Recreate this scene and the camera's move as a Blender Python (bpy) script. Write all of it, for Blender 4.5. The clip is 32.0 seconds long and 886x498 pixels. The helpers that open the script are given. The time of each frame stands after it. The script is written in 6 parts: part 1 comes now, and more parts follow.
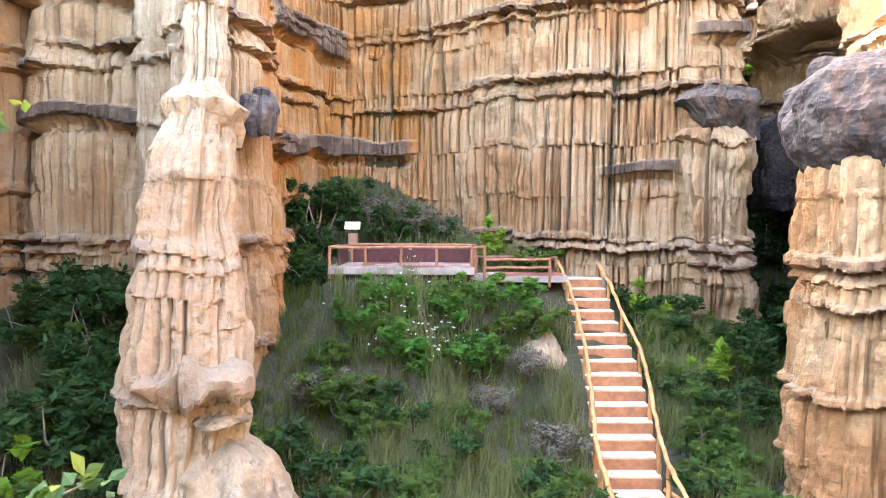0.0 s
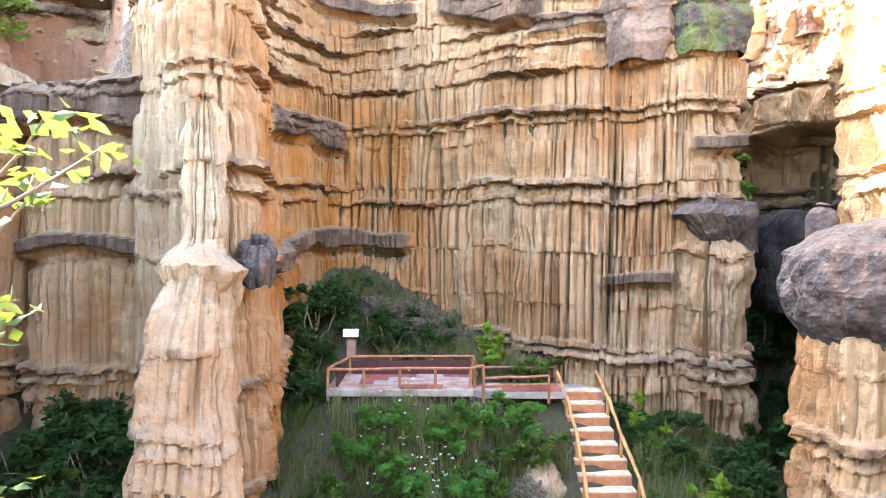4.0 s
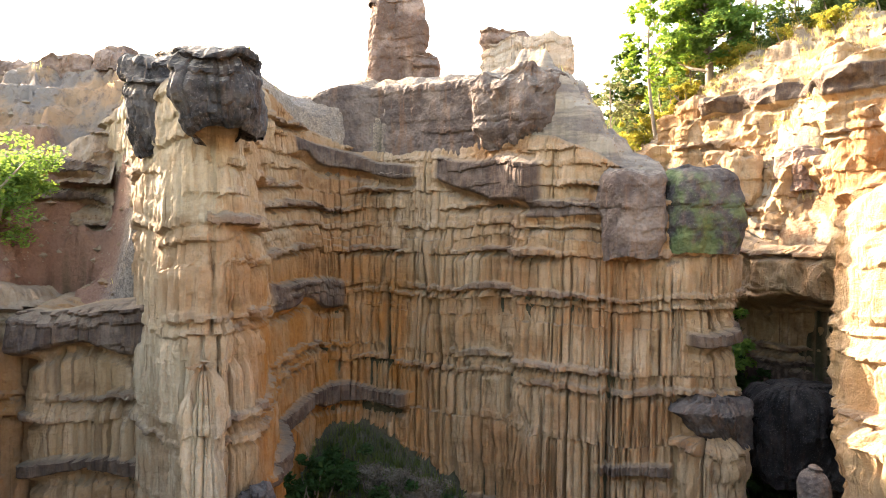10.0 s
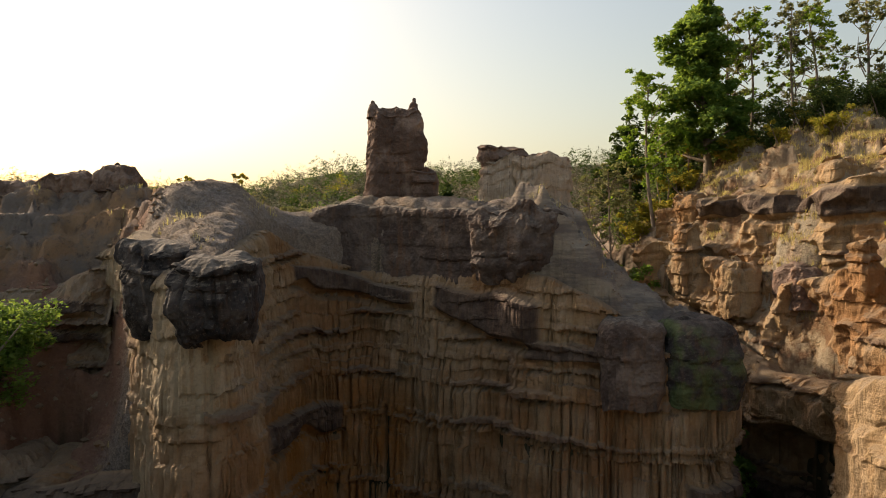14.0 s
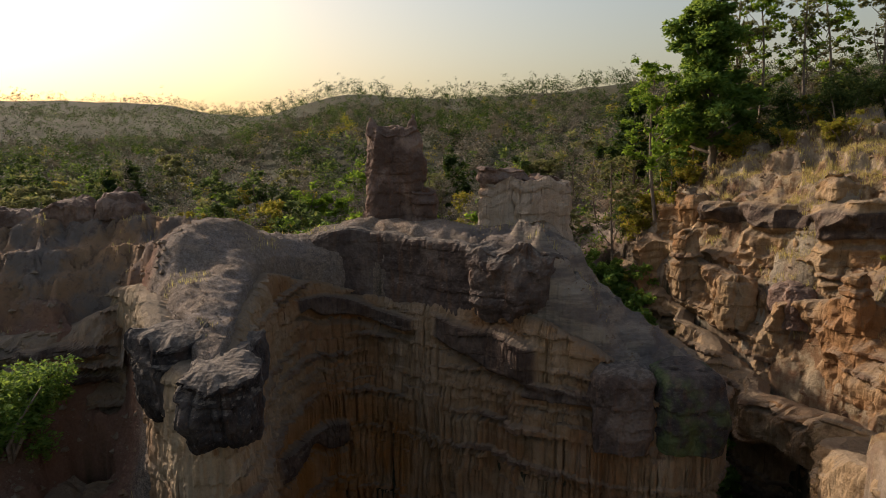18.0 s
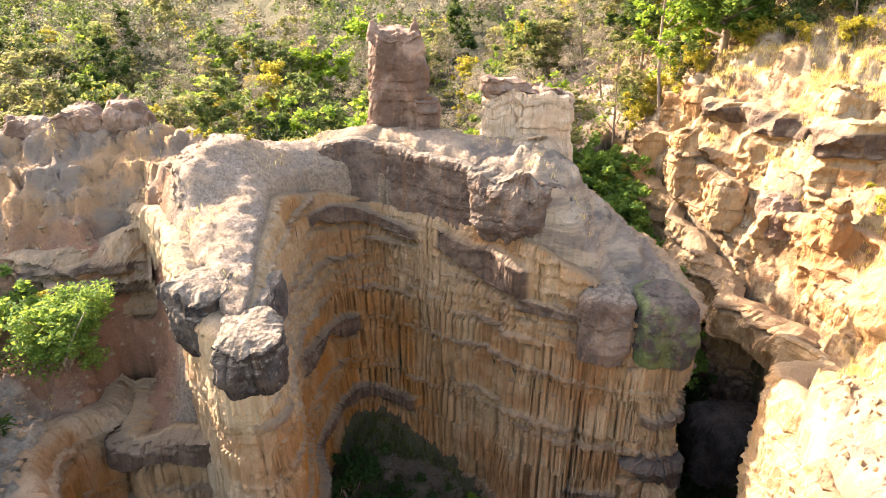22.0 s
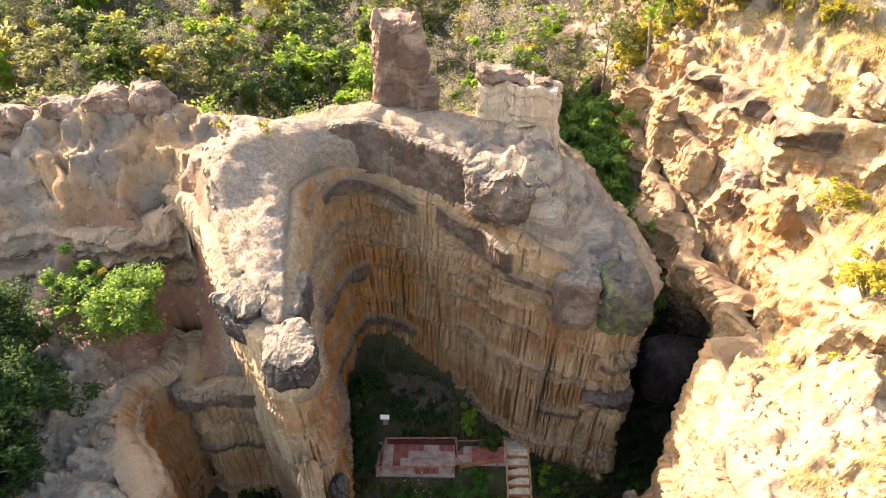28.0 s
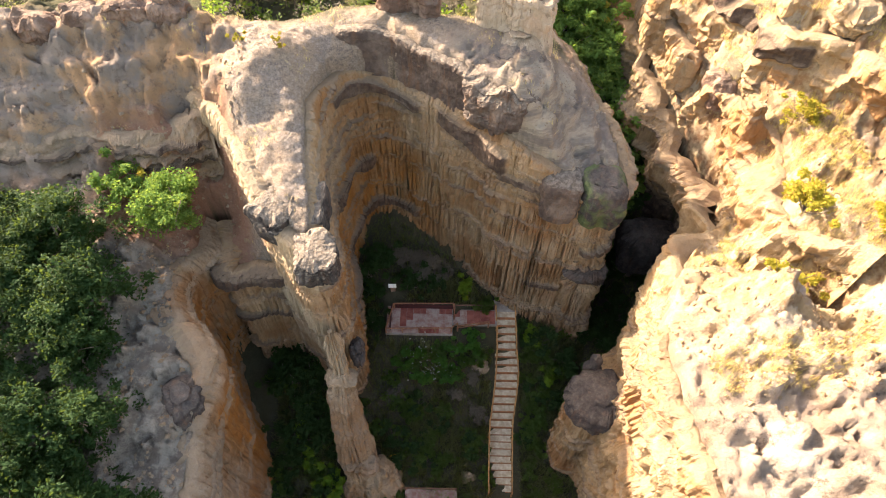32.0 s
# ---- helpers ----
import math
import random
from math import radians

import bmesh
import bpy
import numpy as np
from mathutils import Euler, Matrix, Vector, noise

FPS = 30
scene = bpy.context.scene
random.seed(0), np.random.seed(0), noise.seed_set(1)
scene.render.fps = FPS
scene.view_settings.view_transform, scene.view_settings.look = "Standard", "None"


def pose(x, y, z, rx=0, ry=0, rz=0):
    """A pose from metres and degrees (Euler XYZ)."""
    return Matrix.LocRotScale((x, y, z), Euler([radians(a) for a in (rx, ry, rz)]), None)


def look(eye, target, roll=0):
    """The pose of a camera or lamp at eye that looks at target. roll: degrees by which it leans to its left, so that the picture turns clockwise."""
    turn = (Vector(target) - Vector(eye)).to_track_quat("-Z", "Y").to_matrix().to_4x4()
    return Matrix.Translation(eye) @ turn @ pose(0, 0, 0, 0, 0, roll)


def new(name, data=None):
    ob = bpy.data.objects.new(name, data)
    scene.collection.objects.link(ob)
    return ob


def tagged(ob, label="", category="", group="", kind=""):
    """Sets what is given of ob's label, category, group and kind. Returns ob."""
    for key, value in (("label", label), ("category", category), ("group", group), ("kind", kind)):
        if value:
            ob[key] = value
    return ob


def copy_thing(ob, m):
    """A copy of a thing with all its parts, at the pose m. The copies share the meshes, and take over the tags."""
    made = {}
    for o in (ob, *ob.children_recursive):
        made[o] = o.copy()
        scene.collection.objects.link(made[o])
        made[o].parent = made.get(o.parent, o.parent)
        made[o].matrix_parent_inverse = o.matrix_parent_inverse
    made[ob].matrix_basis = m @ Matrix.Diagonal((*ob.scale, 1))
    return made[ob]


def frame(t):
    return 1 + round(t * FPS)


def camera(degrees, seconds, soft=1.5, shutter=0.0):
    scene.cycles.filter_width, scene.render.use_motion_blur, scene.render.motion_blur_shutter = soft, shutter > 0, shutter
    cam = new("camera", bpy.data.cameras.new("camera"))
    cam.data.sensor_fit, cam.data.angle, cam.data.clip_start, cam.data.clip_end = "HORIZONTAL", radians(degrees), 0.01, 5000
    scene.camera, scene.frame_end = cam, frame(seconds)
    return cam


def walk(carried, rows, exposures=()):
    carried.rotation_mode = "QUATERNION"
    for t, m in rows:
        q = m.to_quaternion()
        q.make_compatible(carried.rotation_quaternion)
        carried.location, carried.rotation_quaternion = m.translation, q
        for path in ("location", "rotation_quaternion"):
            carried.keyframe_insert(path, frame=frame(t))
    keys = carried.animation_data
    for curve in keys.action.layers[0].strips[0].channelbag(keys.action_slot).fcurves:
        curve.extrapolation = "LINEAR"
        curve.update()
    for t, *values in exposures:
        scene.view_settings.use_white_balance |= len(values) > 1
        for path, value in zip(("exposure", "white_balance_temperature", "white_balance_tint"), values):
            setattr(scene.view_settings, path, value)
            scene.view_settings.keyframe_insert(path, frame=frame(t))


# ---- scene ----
# camera: seconds, eye, then tilt, turn and lean in degrees
cam = camera(69.0, 32.0, 1.0)
PATH = [
    (0, -0.146, -0.096, 2.235, 87.32, -0.12, 0.24),
    (0.5, -0.161, -0.094, 2.595, 87.38, -0.16, 0.22),
    (1, -0.161, -0.075, 2.957, 87.45, -0.18, 0.19),
    (1.5, -0.167, -0.046, 3.346, 87.47, -0.21, 0.17),
    (2, -0.173, -0.020, 3.753, 87.61, -0.23, 0.16),
    (2.5, -0.181, 0.003, 4.141, 87.72, -0.25, 0.13),
    (3, -0.183, 0.031, 4.549, 87.79, -0.27, 0.13),
    (3.5, -0.188, 0.056, 4.999, 88.02, -0.31, 0.13),
    (5.5, -0.114, 0.079, 6.841, 88.18, -0.25, 0.01),
    (6, -0.148, 0.076, 7.334, 88.13, -0.37, 0.05),
    (6.5, -0.167, 0.079, 7.780, 88.14, -0.42, 0.11),
    (7, -0.166, 0.075, 8.218, 88.34, -0.42, 0.12),
    (7.5, -0.148, 0.070, 8.676, 88.47, -0.35, 0.12),
    (8, -0.101, 0.047, 9.221, 88.60, -0.19, 0.16),
    (8.5, -0.076, 0.037, 9.763, 88.66, -0.12, 0.16),
    (9, -0.078, 0.036, 10.267, 88.56, -0.13, 0.20),
    (9.5, -0.042, 0.014, 10.753, 88.83, -0.07, 0.10),
    (10, -0.000, -0.000, 11.247, 88.92, -0.00, 0.09),
    (10.5, 0.022, 0.024, 11.922, 89.43, -0.01, -0.05),
    (11, 0.044, 0.047, 12.471, 89.40, 0.00, -0.08),
    (11.5, 0.063, 0.070, 13.023, 89.47, -0.03, -0.08),
    (12, 0.067, 0.084, 13.579, 89.64, -0.02, -0.09),
    (12.5, 0.072, 0.095, 14.089, 89.60, -0.02, -0.11),
    (13, 0.045, 0.103, 14.627, 89.81, -0.08, -0.11),
    (13.5, 0.027, 0.090, 15.110, 89.76, -0.09, -0.06),
    (14, 0.038, 0.095, 15.673, 89.79, -0.05, -0.01),
    (14.5, 0.044, 0.087, 16.265, 89.97, -0.00, 0.01),
    (15, 0.042, 0.058, 16.846, 90.13, 0.02, -0.02),
    (15.5, 0.010, 0.037, 17.576, 89.77, 0.01, 0.24),
    (17.5, 0.258, -0.026, 19.722, 85.66, 0.37, -0.47),
    (18, 0.417, 0.002, 20.229, 82.01, 0.77, -0.64),
    (18.5, 0.637, -0.018, 20.668, 78.59, 1.28, -0.75),
    (19, 0.780, -0.088, 21.104, 75.34, 1.65, -0.84),
    (19.5, 0.687, -0.038, 21.599, 73.66, 1.44, -0.75),
    (20, 0.584, -0.020, 22.070, 73.79, 1.22, -0.60),
    (20.5, 0.509, 0.008, 22.558, 73.74, 1.08, -0.47),
    (21, 0.500, -0.001, 23.152, 71.91, 1.11, -0.42),
    (21.5, 0.505, 0.033, 23.850, 68.95, 1.16, -0.40),
    (22, 0.496, -0.026, 24.626, 65.03, 1.23, -0.46),
    (22.5, 0.499, -0.029, 25.333, 61.74, 1.25, -0.40),
    (23, 0.487, -0.050, 26.038, 58.12, 1.23, -0.32),
    (23.5, 0.451, -0.039, 26.719, 54.79, 1.18, -0.26),
    (24, 0.415, -0.011, 27.349, 52.81, 1.09, -0.18),
    (24.5, 0.392, 0.011, 27.927, 52.89, 0.99, -0.09),
    (25, 0.380, 0.067, 28.438, 52.77, 0.93, -0.02),
    (25.5, 0.361, 0.069, 29.045, 52.85, 0.86, 0.04),
    (26, 0.355, 0.053, 29.739, 53.15, 0.80, 0.11),
    (26.5, 0.366, 0.070, 30.331, 52.71, 0.76, 0.11),
    (28.5, 0.505, -0.043, 32.667, 48.27, 1.03, 0.06),
    (29, 0.511, -0.062, 33.222, 46.52, 1.04, 0.09),
    (29.5, 0.506, -0.091, 33.820, 44.65, 1.03, 0.15),
    (30, 0.495, -0.086, 34.411, 42.85, 1.02, 0.19),
    (30.5, 0.476, -0.097, 35.057, 40.89, 1.04, 0.23),
    (31, 0.464, -0.113, 35.757, 38.79, 0.98, 0.29),
    (31.5, 0.443, -0.142, 36.506, 36.58, 0.89, 0.36),
    (32, 0.411, -0.164, 37.236, 34.47, 0.76, 0.45),
]
EXPOSURES = [(0, 5.15, 6600, 18), (3.5, 4.9, 6600, 18), (6, 4.48, 6600, 18), (9, 3.7, 6950, 15), (11, 2.6, 7450, 15), (13, 0.9, 7800, 15), (15, 0.0, 7200, 16), (17.5, -0.55, 6900, 18), (18, -0.15, 6900, 18), (19, 2.0, 8000, 22), (21, 2.65, 7700, 21), (24, 2.75, 7600, 19), (32, 2.35, 7600, 17)]
walk(cam, [(t, pose(x, y, z, 0, 0, turn) @ pose(0, 0, 0, tilt) @ pose(0, 0, 0, 0, 0, lean))
           for t, x, y, z, tilt, turn, lean in PATH], EXPOSURES)

# world and sun: a low, slightly warm sun behind and to the left of the cliffs
SUN_EL, SUN_AZ = 29.0, -54.0      # degrees; azimuth from +y, to the right positive
world = bpy.data.worlds.new("sky")
scene.world = world
world.use_nodes = True
wn = world.node_tree
sky = wn.nodes.new("ShaderNodeTexSky")
sky.sky_type = "NISHITA"
sky.sun_disc = False
sky.sun_elevation = radians(SUN_EL)
sky.sun_rotation = radians(SUN_AZ)
sky.air_density, sky.dust_density, sky.ozone_density = 1.6, 4.0, 1.0
wn.nodes["Background"].inputs["Strength"].default_value = 0.15
wn.links.new(sky.outputs["Color"], wn.nodes["Background"].inputs["Color"])
sun = new("sun", bpy.data.lights.new("sun", "SUN"))
sun.data.energy, sun.data.angle, sun.data.color = 5.0, radians(0.6), (1.0, 0.91, 0.77)
az, el = radians(SUN_AZ), radians(SUN_EL)
SUN_DIR = Vector((math.sin(az) * math.cos(el), math.cos(az) * math.cos(el), math.sin(el)))
sun.matrix_world = look(SUN_DIR * 100, (0, 0, 0))

# ---- noise and small maths on arrays ----
def hash01(ix, iy, iz, seed):
    h = (ix.astype(np.int64) * 374761393 + iy.astype(np.int64) * 668265263 + iz.astype(np.int64) * 2147483647 + seed * 974711) & 0xFFFFFFFF
    h = ((h ^ (h >> 13)) * 1274126177) & 0xFFFFFFFF
    h = ((h ^ (h >> 16)) * 2246822519) & 0xFFFFFFFF
    return ((h ^ (h >> 15)) & 0xFFFFFF) / float(0xFFFFFF)


def vnoise(x, y, z=0.0, seed=0):
    """Smooth value noise, -1 to 1."""
    x, y, z = np.broadcast_arrays(np.asarray(x, float), np.asarray(y, float), np.asarray(z, float))
    ix, iy, iz = np.floor(x), np.floor(y), np.floor(z)
    fx, fy, fz = x - ix, y - iy, z - iz
    fx, fy, fz = (f * f * (3 - 2 * f) for f in (fx, fy, fz))
    out = 0
    for dz in (0, 1):
        for dy in (0, 1):
            for dx in (0, 1):
                w = (fx if dx else 1 - fx) * (fy if dy else 1 - fy) * (fz if dz else 1 - fz)
                out = out + w * hash01(ix + dx, iy + dy, iz + dz, seed)
    return out * 2 - 1


def fbm(x, y, z=0.0, seed=0, octaves=3):
    out, amp = 0, 1.0
    for o in range(octaves):
        out = out + amp * vnoise(np.asarray(x) * 2 ** o, np.asarray(y) * 2 ** o, np.asarray(z) * 2 ** o, seed + 17 * o)
        amp *= 0.5
    return out


def blocks(x, y, seed):
    """Broken ground: a value from 0 to 1 for each irregular block, and the distance to its edge."""
    ix, iy = np.floor(x), np.floor(y)
    best, second, value = np.full(x.shape, 9.0), np.full(x.shape, 9.0), np.zeros(x.shape)
    for dx in (-1, 0, 1):
        for dy in (-1, 0, 1):
            cx, cy = ix + dx, iy + dy
            d = np.hypot(cx + hash01(cx, cy, 0 * cx, seed) - x, cy + hash01(cx, cy, 0 * cx, seed + 1) - y)
            near = d < best
            second = np.where(near, best, np.minimum(second, d))
            value = np.where(near, hash01(cx, cy, 0 * cx, seed + 2), value)
            best = np.minimum(best, d)
    return value, second - best


def step01(a, b, x):
    f = np.clip((x - a) / (b - a), 0, 1)
    return f * f * (3 - 2 * f)


def spline(points, spacing):
    """Points along a smooth curve through the given ones, evenly spaced."""
    p = np.array(points, float)
    q = np.vstack([2 * p[0] - p[1], p, 2 * p[-1] - p[-2]])
    out = []
    for i in range(len(p) - 1):
        a, b, c, d = q[i:i + 4]
        t = np.linspace(0, 1, 40, endpoint=False)[:, None]
        out.append(0.5 * (2 * b + (c - a) * t + (2 * a - 5 * b + 4 * c - d) * t ** 2 + (3 * b - a - 3 * c + d) * t ** 3))
    out = np.vstack(out + [p[-1:]])
    s = np.r_[0, np.cumsum(np.hypot(*np.diff(out[:, :2], axis=0).T))]
    at = np.linspace(0, s[-1], max(3, int(s[-1] / spacing) + 1))
    return np.stack([np.interp(at, s, out[:, k]) for k in range(out.shape[1])], 1), at


# ---- strata: beds of soft sandstone between harder, projecting bands ----
_rs = np.random.RandomState(7)
BEDS = np.cumsum(np.r_[-8.0, np.where(_rs.rand(22) < 0.45, _rs.uniform(1.1, 1.8, 22), _rs.uniform(0.3, 0.7, 22)), _rs.uniform(0.34, 0.72, 50)])
BRIM = _rs.uniform(0.2, 1.0, len(BEDS) + 1) ** 1.3


def relief(u, x, y, z, seed, strength=1.0, flute=1.0, step=1.0):
    """How far the rock face stands out at a place, and how hard the bed is there."""
    level = z + 0.38 * vnoise(x * 0.16, y * 0.16, 0, 3) + 0.12 * vnoise(x * 0.7, y * 0.7, 0, 4)
    zone = np.floor(np.clip(np.searchsorted(BEDS, level) - 1, 0, len(BEDS) - 2) * 0.5)
    drift = 0.45 * vnoise(u * 0.9, z * 0.14, 0, seed + 3) + 0.55 * vnoise(u * 1.3, zone * 5.3, 0, seed + 8)
    w1 = u / 0.34 + drift + 0.9 * vnoise(u * 1.2, 0 * z, 0, seed + 15)
    col = np.floor(w1)
    c1 = np.abs(2 * (w1 - col) - 1)
    w2 = u / 0.16 + 1.5 * drift + 1.2 * vnoise(u * 2.1, 0 * z, 0, seed + 16)
    c2 = np.abs(2 * (w2 - np.floor(w2)) - 1)
    zw = level + flute * 0.12 * (hash01(col, 0 * col, 0 * col, seed + 5) - 0.5) + 0.03 * vnoise(u * 4.5, 0 * z, 0, seed + 6)
    k = np.clip(np.searchsorted(BEDS, zw) - 1, 0, len(BEDS) - 2)
    below = zw - BEDS[k]
    thick = BEDS[k + 1] - BEDS[k]
    bed = k.astype(float)
    soft = vnoise(u * 0.5, bed * 7.3, 0, seed + 1)
    block = 0.7 + 0.6 * hash01(np.floor(u / 0.55 + 0.8 * vnoise(u * 0.9, bed * 2.9, 0, seed + 14)), bed, 0 * bed, seed + 22)
    here = np.clip(0.55 + 0.9 * vnoise(u * 0.45, bed * 3.7, 0, seed + 2), 0, 1) * BRIM[k]
    above = np.clip(0.55 + 0.9 * vnoise(u * 0.45, (bed + 1) * 3.7, 0, seed + 2), 0, 1) * BRIM[np.clip(k + 1, 0, len(BRIM) - 1)]
    tall = 0.17 + 0.09 * vnoise(u * 1.1, bed * 5.1, 0, seed + 12)
    hard = step01(1.35, 0.85, below / tall) * here
    under = step01(0.30, 0.0, thick - below) * above
    reach = np.clip(0.55 + 1.0 * vnoise(u * 0.6, z * 0.35, 0, seed + 23), 0.05, 1.3)
    groove = 0.34 * c1 ** 8 * reach + 0.06 * c1 ** 2 + 0.17 * c2 ** 5 * np.clip(0.55 + vnoise(u * 0.9, z * 0.5, 0, seed + 17), 0, 1.4)
    w3 = u / 1.7 + 0.8 * vnoise(u * 0.31, z * 0.02, 0, seed + 7)
    joint = 0.45 * np.exp(-((w3 - np.round(w3)) / 0.035) ** 2) * step01(0.0, 0.45, vnoise(u * 0.3, z * 0.25, 0, seed + 13))
    slot = 0.30 * np.clip(vnoise(u * 1.6, z * 0.45, 0, seed + 18) - 0.45, 0, 1) / 0.55
    lone = 0.15 * (hash01(col, np.floor(bed * 0.6), 0 * bed, seed + 19) - 0.5) + 0.08 * (hash01(np.floor(w2), bed, 0 * bed, seed + 21) - 0.5)
    upper = step01(9.6, 11.4, z)
    out = step * (0.12 * soft + (0.22 + 0.08 * upper) * hard * block - (0.34 + 0.10 * upper) * under)
    flute = flute * (1 - 0.6 * upper)
    out = out - flute * (groove * (1 - 0.75 * np.clip(hard * 1.6, 0, 1)) + joint + slot - lone)
    out = out + upper * step * 0.14 * (block - 1.0)
    out = out + 0.055 * fbm(x * 2.6, y * 2.6, z * 1.6, seed + 20, 3) + 0.025 * vnoise(x * 9, y * 9, z * 6, seed + 30)
    return strength * out, hard


def mesh_from(name, verts, faces, material, smooth=False, attrs=()):
    me = bpy.data.meshes.new(name)
    verts = np.asarray(verts, np.float32).reshape(-1, 3)
    faces = np.asarray(faces, np.int32)
    n, size = faces.shape
    me.vertices.add(len(verts))
    me.vertices.foreach_set("co", verts.ravel())
    me.loops.add(n * size)
    me.loops.foreach_set("vertex_index", faces.ravel())
    me.polygons.add(n)
    me.polygons.foreach_set("loop_start", np.arange(0, n * size, size, dtype=np.int32))
    me.polygons.foreach_set("use_smooth", np.full(n, smooth))
    for label, values in attrs:
        a = me.attributes.new(label, "FLOAT", "POINT")
        a.data.foreach_set("value", np.asarray(values, np.float32).ravel())
    me.update(calc_edges=True)
    me.validate()
    if material:
        me.materials.append(material)
    return me


def grid_faces(rows, cols, wrap=False, flip=False):
    r, c = np.meshgrid(np.arange(rows - 1), np.arange(cols if wrap else cols - 1), indexing="ij")
    d = (c + 1) % cols
    q = np.stack([r * cols + c, r * cols + d, (r + 1) * cols + d, (r + 1) * cols + c], -1).reshape(-1, 4)
    return q[:, ::-1] if flip else q


def curtain(name, plan, z0, material, parent=None, label="", seed=1, du=0.07, dv=0.075, lean=0.05, big=0.35, shoulder=0.55, back=0.95,
            flute=1.0, step=1.0, strength=1.0, bands=(), iron=None, lip=None, craggy=0.0):
    """A rock face along a plan line of (x, y, top); the open air lies to its right."""
    p, u = spline(plan, du)
    t = np.gradient(p[:, :2], axis=0)
    t = t / np.hypot(*t.T)[:, None]
    k = np.ones(15) / 15
    t = np.stack([np.convolve(np.pad(t[:, i], 7, mode="edge"), k, "valid") for i in (0, 1)], 1)
    t /= np.hypot(*t.T)[:, None]
    nrm = np.stack([t[:, 1], -t[:, 0]], 1)
    top = p[:, 2] + 0.15 * fbm(u * 0.5, u * 0 + seed, 0, seed + 40, 3)
    rows = int((top.max() - z0) / dv) + 2
    f = np.linspace(0, 1, rows)[:, None]
    z = z0 + (top[None] - z0) * f
    U = np.broadcast_to(u[None], z.shape)
    X, Y = np.broadcast_to(p[None, :, 0], z.shape), np.broadcast_to(p[None, :, 1], z.shape)
    out, hard = relief(U, X, Y, z, seed, strength, flute, step)
    depth = top[None] - z
    dark = np.zeros_like(z)
    for u0, u1, za, zb, thick, far in bands:
        mid = za + (zb - za) * np.clip((U - u0) / (u1 - u0), 0, 1) + 0.22 * fbm(U * 0.5, 0 * z, 0, seed + 91, 2)
        th = thick * 0.5 * (1 + 0.35 * vnoise(U * 0.9, 0 * z, 0, seed + 92))
        ends = step01(0, 0.7, U - u0) * step01(0, 0.7, u1 - U)
        m = step01(1.25, 0.8, np.abs(z - mid) / th) * ends
        out = out * (1 - 0.6 * m) + far * m * (0.75 + 0.4 * vnoise(U * 0.8, z * 0.8, 0, seed + 93)) - 0.25 * ends * step01(0.5, 0.0, np.abs(z - (mid - th - 0.25)) / 0.5)
        dark = np.maximum(dark, m)
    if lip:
        u0, u1, foot, far, painted_shade = lip
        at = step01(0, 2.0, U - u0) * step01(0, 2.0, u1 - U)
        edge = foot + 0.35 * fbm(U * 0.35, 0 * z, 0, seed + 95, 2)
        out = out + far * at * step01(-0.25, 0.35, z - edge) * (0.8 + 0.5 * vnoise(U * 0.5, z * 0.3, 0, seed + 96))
        # the gorge's deep shade, painted into the rock colour below the lip
        dark = np.maximum(dark, painted_shade * at * step01(-1.6, -2.8, z - edge))
    if craggy:
        out = out + craggy * (0.6 - 1.4 * np.abs(fbm(U * 0.55, z * 0.42, 0, seed + 97, 4)))
    out = out + lean * np.clip(depth, 0, 18) + big * fbm(U * 0.30, z * 0.10, 0, seed + 50, 2)
    s = np.clip(1 - depth / shoulder, 0, 1)
    out = out - (1 - np.sqrt(np.clip(1 - s * s, 0, 1))) * 0.55 * shoulder
    X, Y = X + nrm[None, :, 0] * out, Y + nrm[None, :, 1] * out
    # the top turns back under the soil
    extra = []
    for i, b in enumerate((0.3, 0.6, back)):
        ex = X[-1] - nrm[:, 0] * b
        ey = Y[-1] - nrm[:, 1] * b
        extra.append((ex, ey, top + (0.0 - 0.14 * i) + 0.05 * fbm(ex * 0.9, ey * 0.9, 0, seed + 60, 2)))
    X = np.vstack([X] + [e[0][None] for e in extra])
    Y = np.vstack([Y] + [e[1][None] for e in extra])
    Z = np.vstack([z] + [e[2][None] for e in extra])
    hard = np.vstack([hard] + [np.zeros((3, hard.shape[1]))])
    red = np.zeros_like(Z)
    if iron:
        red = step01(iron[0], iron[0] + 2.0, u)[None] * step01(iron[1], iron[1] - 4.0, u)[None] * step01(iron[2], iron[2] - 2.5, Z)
    dark = np.vstack([dark] + [np.zeros((3, dark.shape[1]))])
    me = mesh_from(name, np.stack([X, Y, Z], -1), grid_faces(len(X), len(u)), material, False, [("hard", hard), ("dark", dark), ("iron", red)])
    ob = new(name, me)
    if parent:
        ob.parent = parent
    if label:
        ob["label"] = label
    return ob


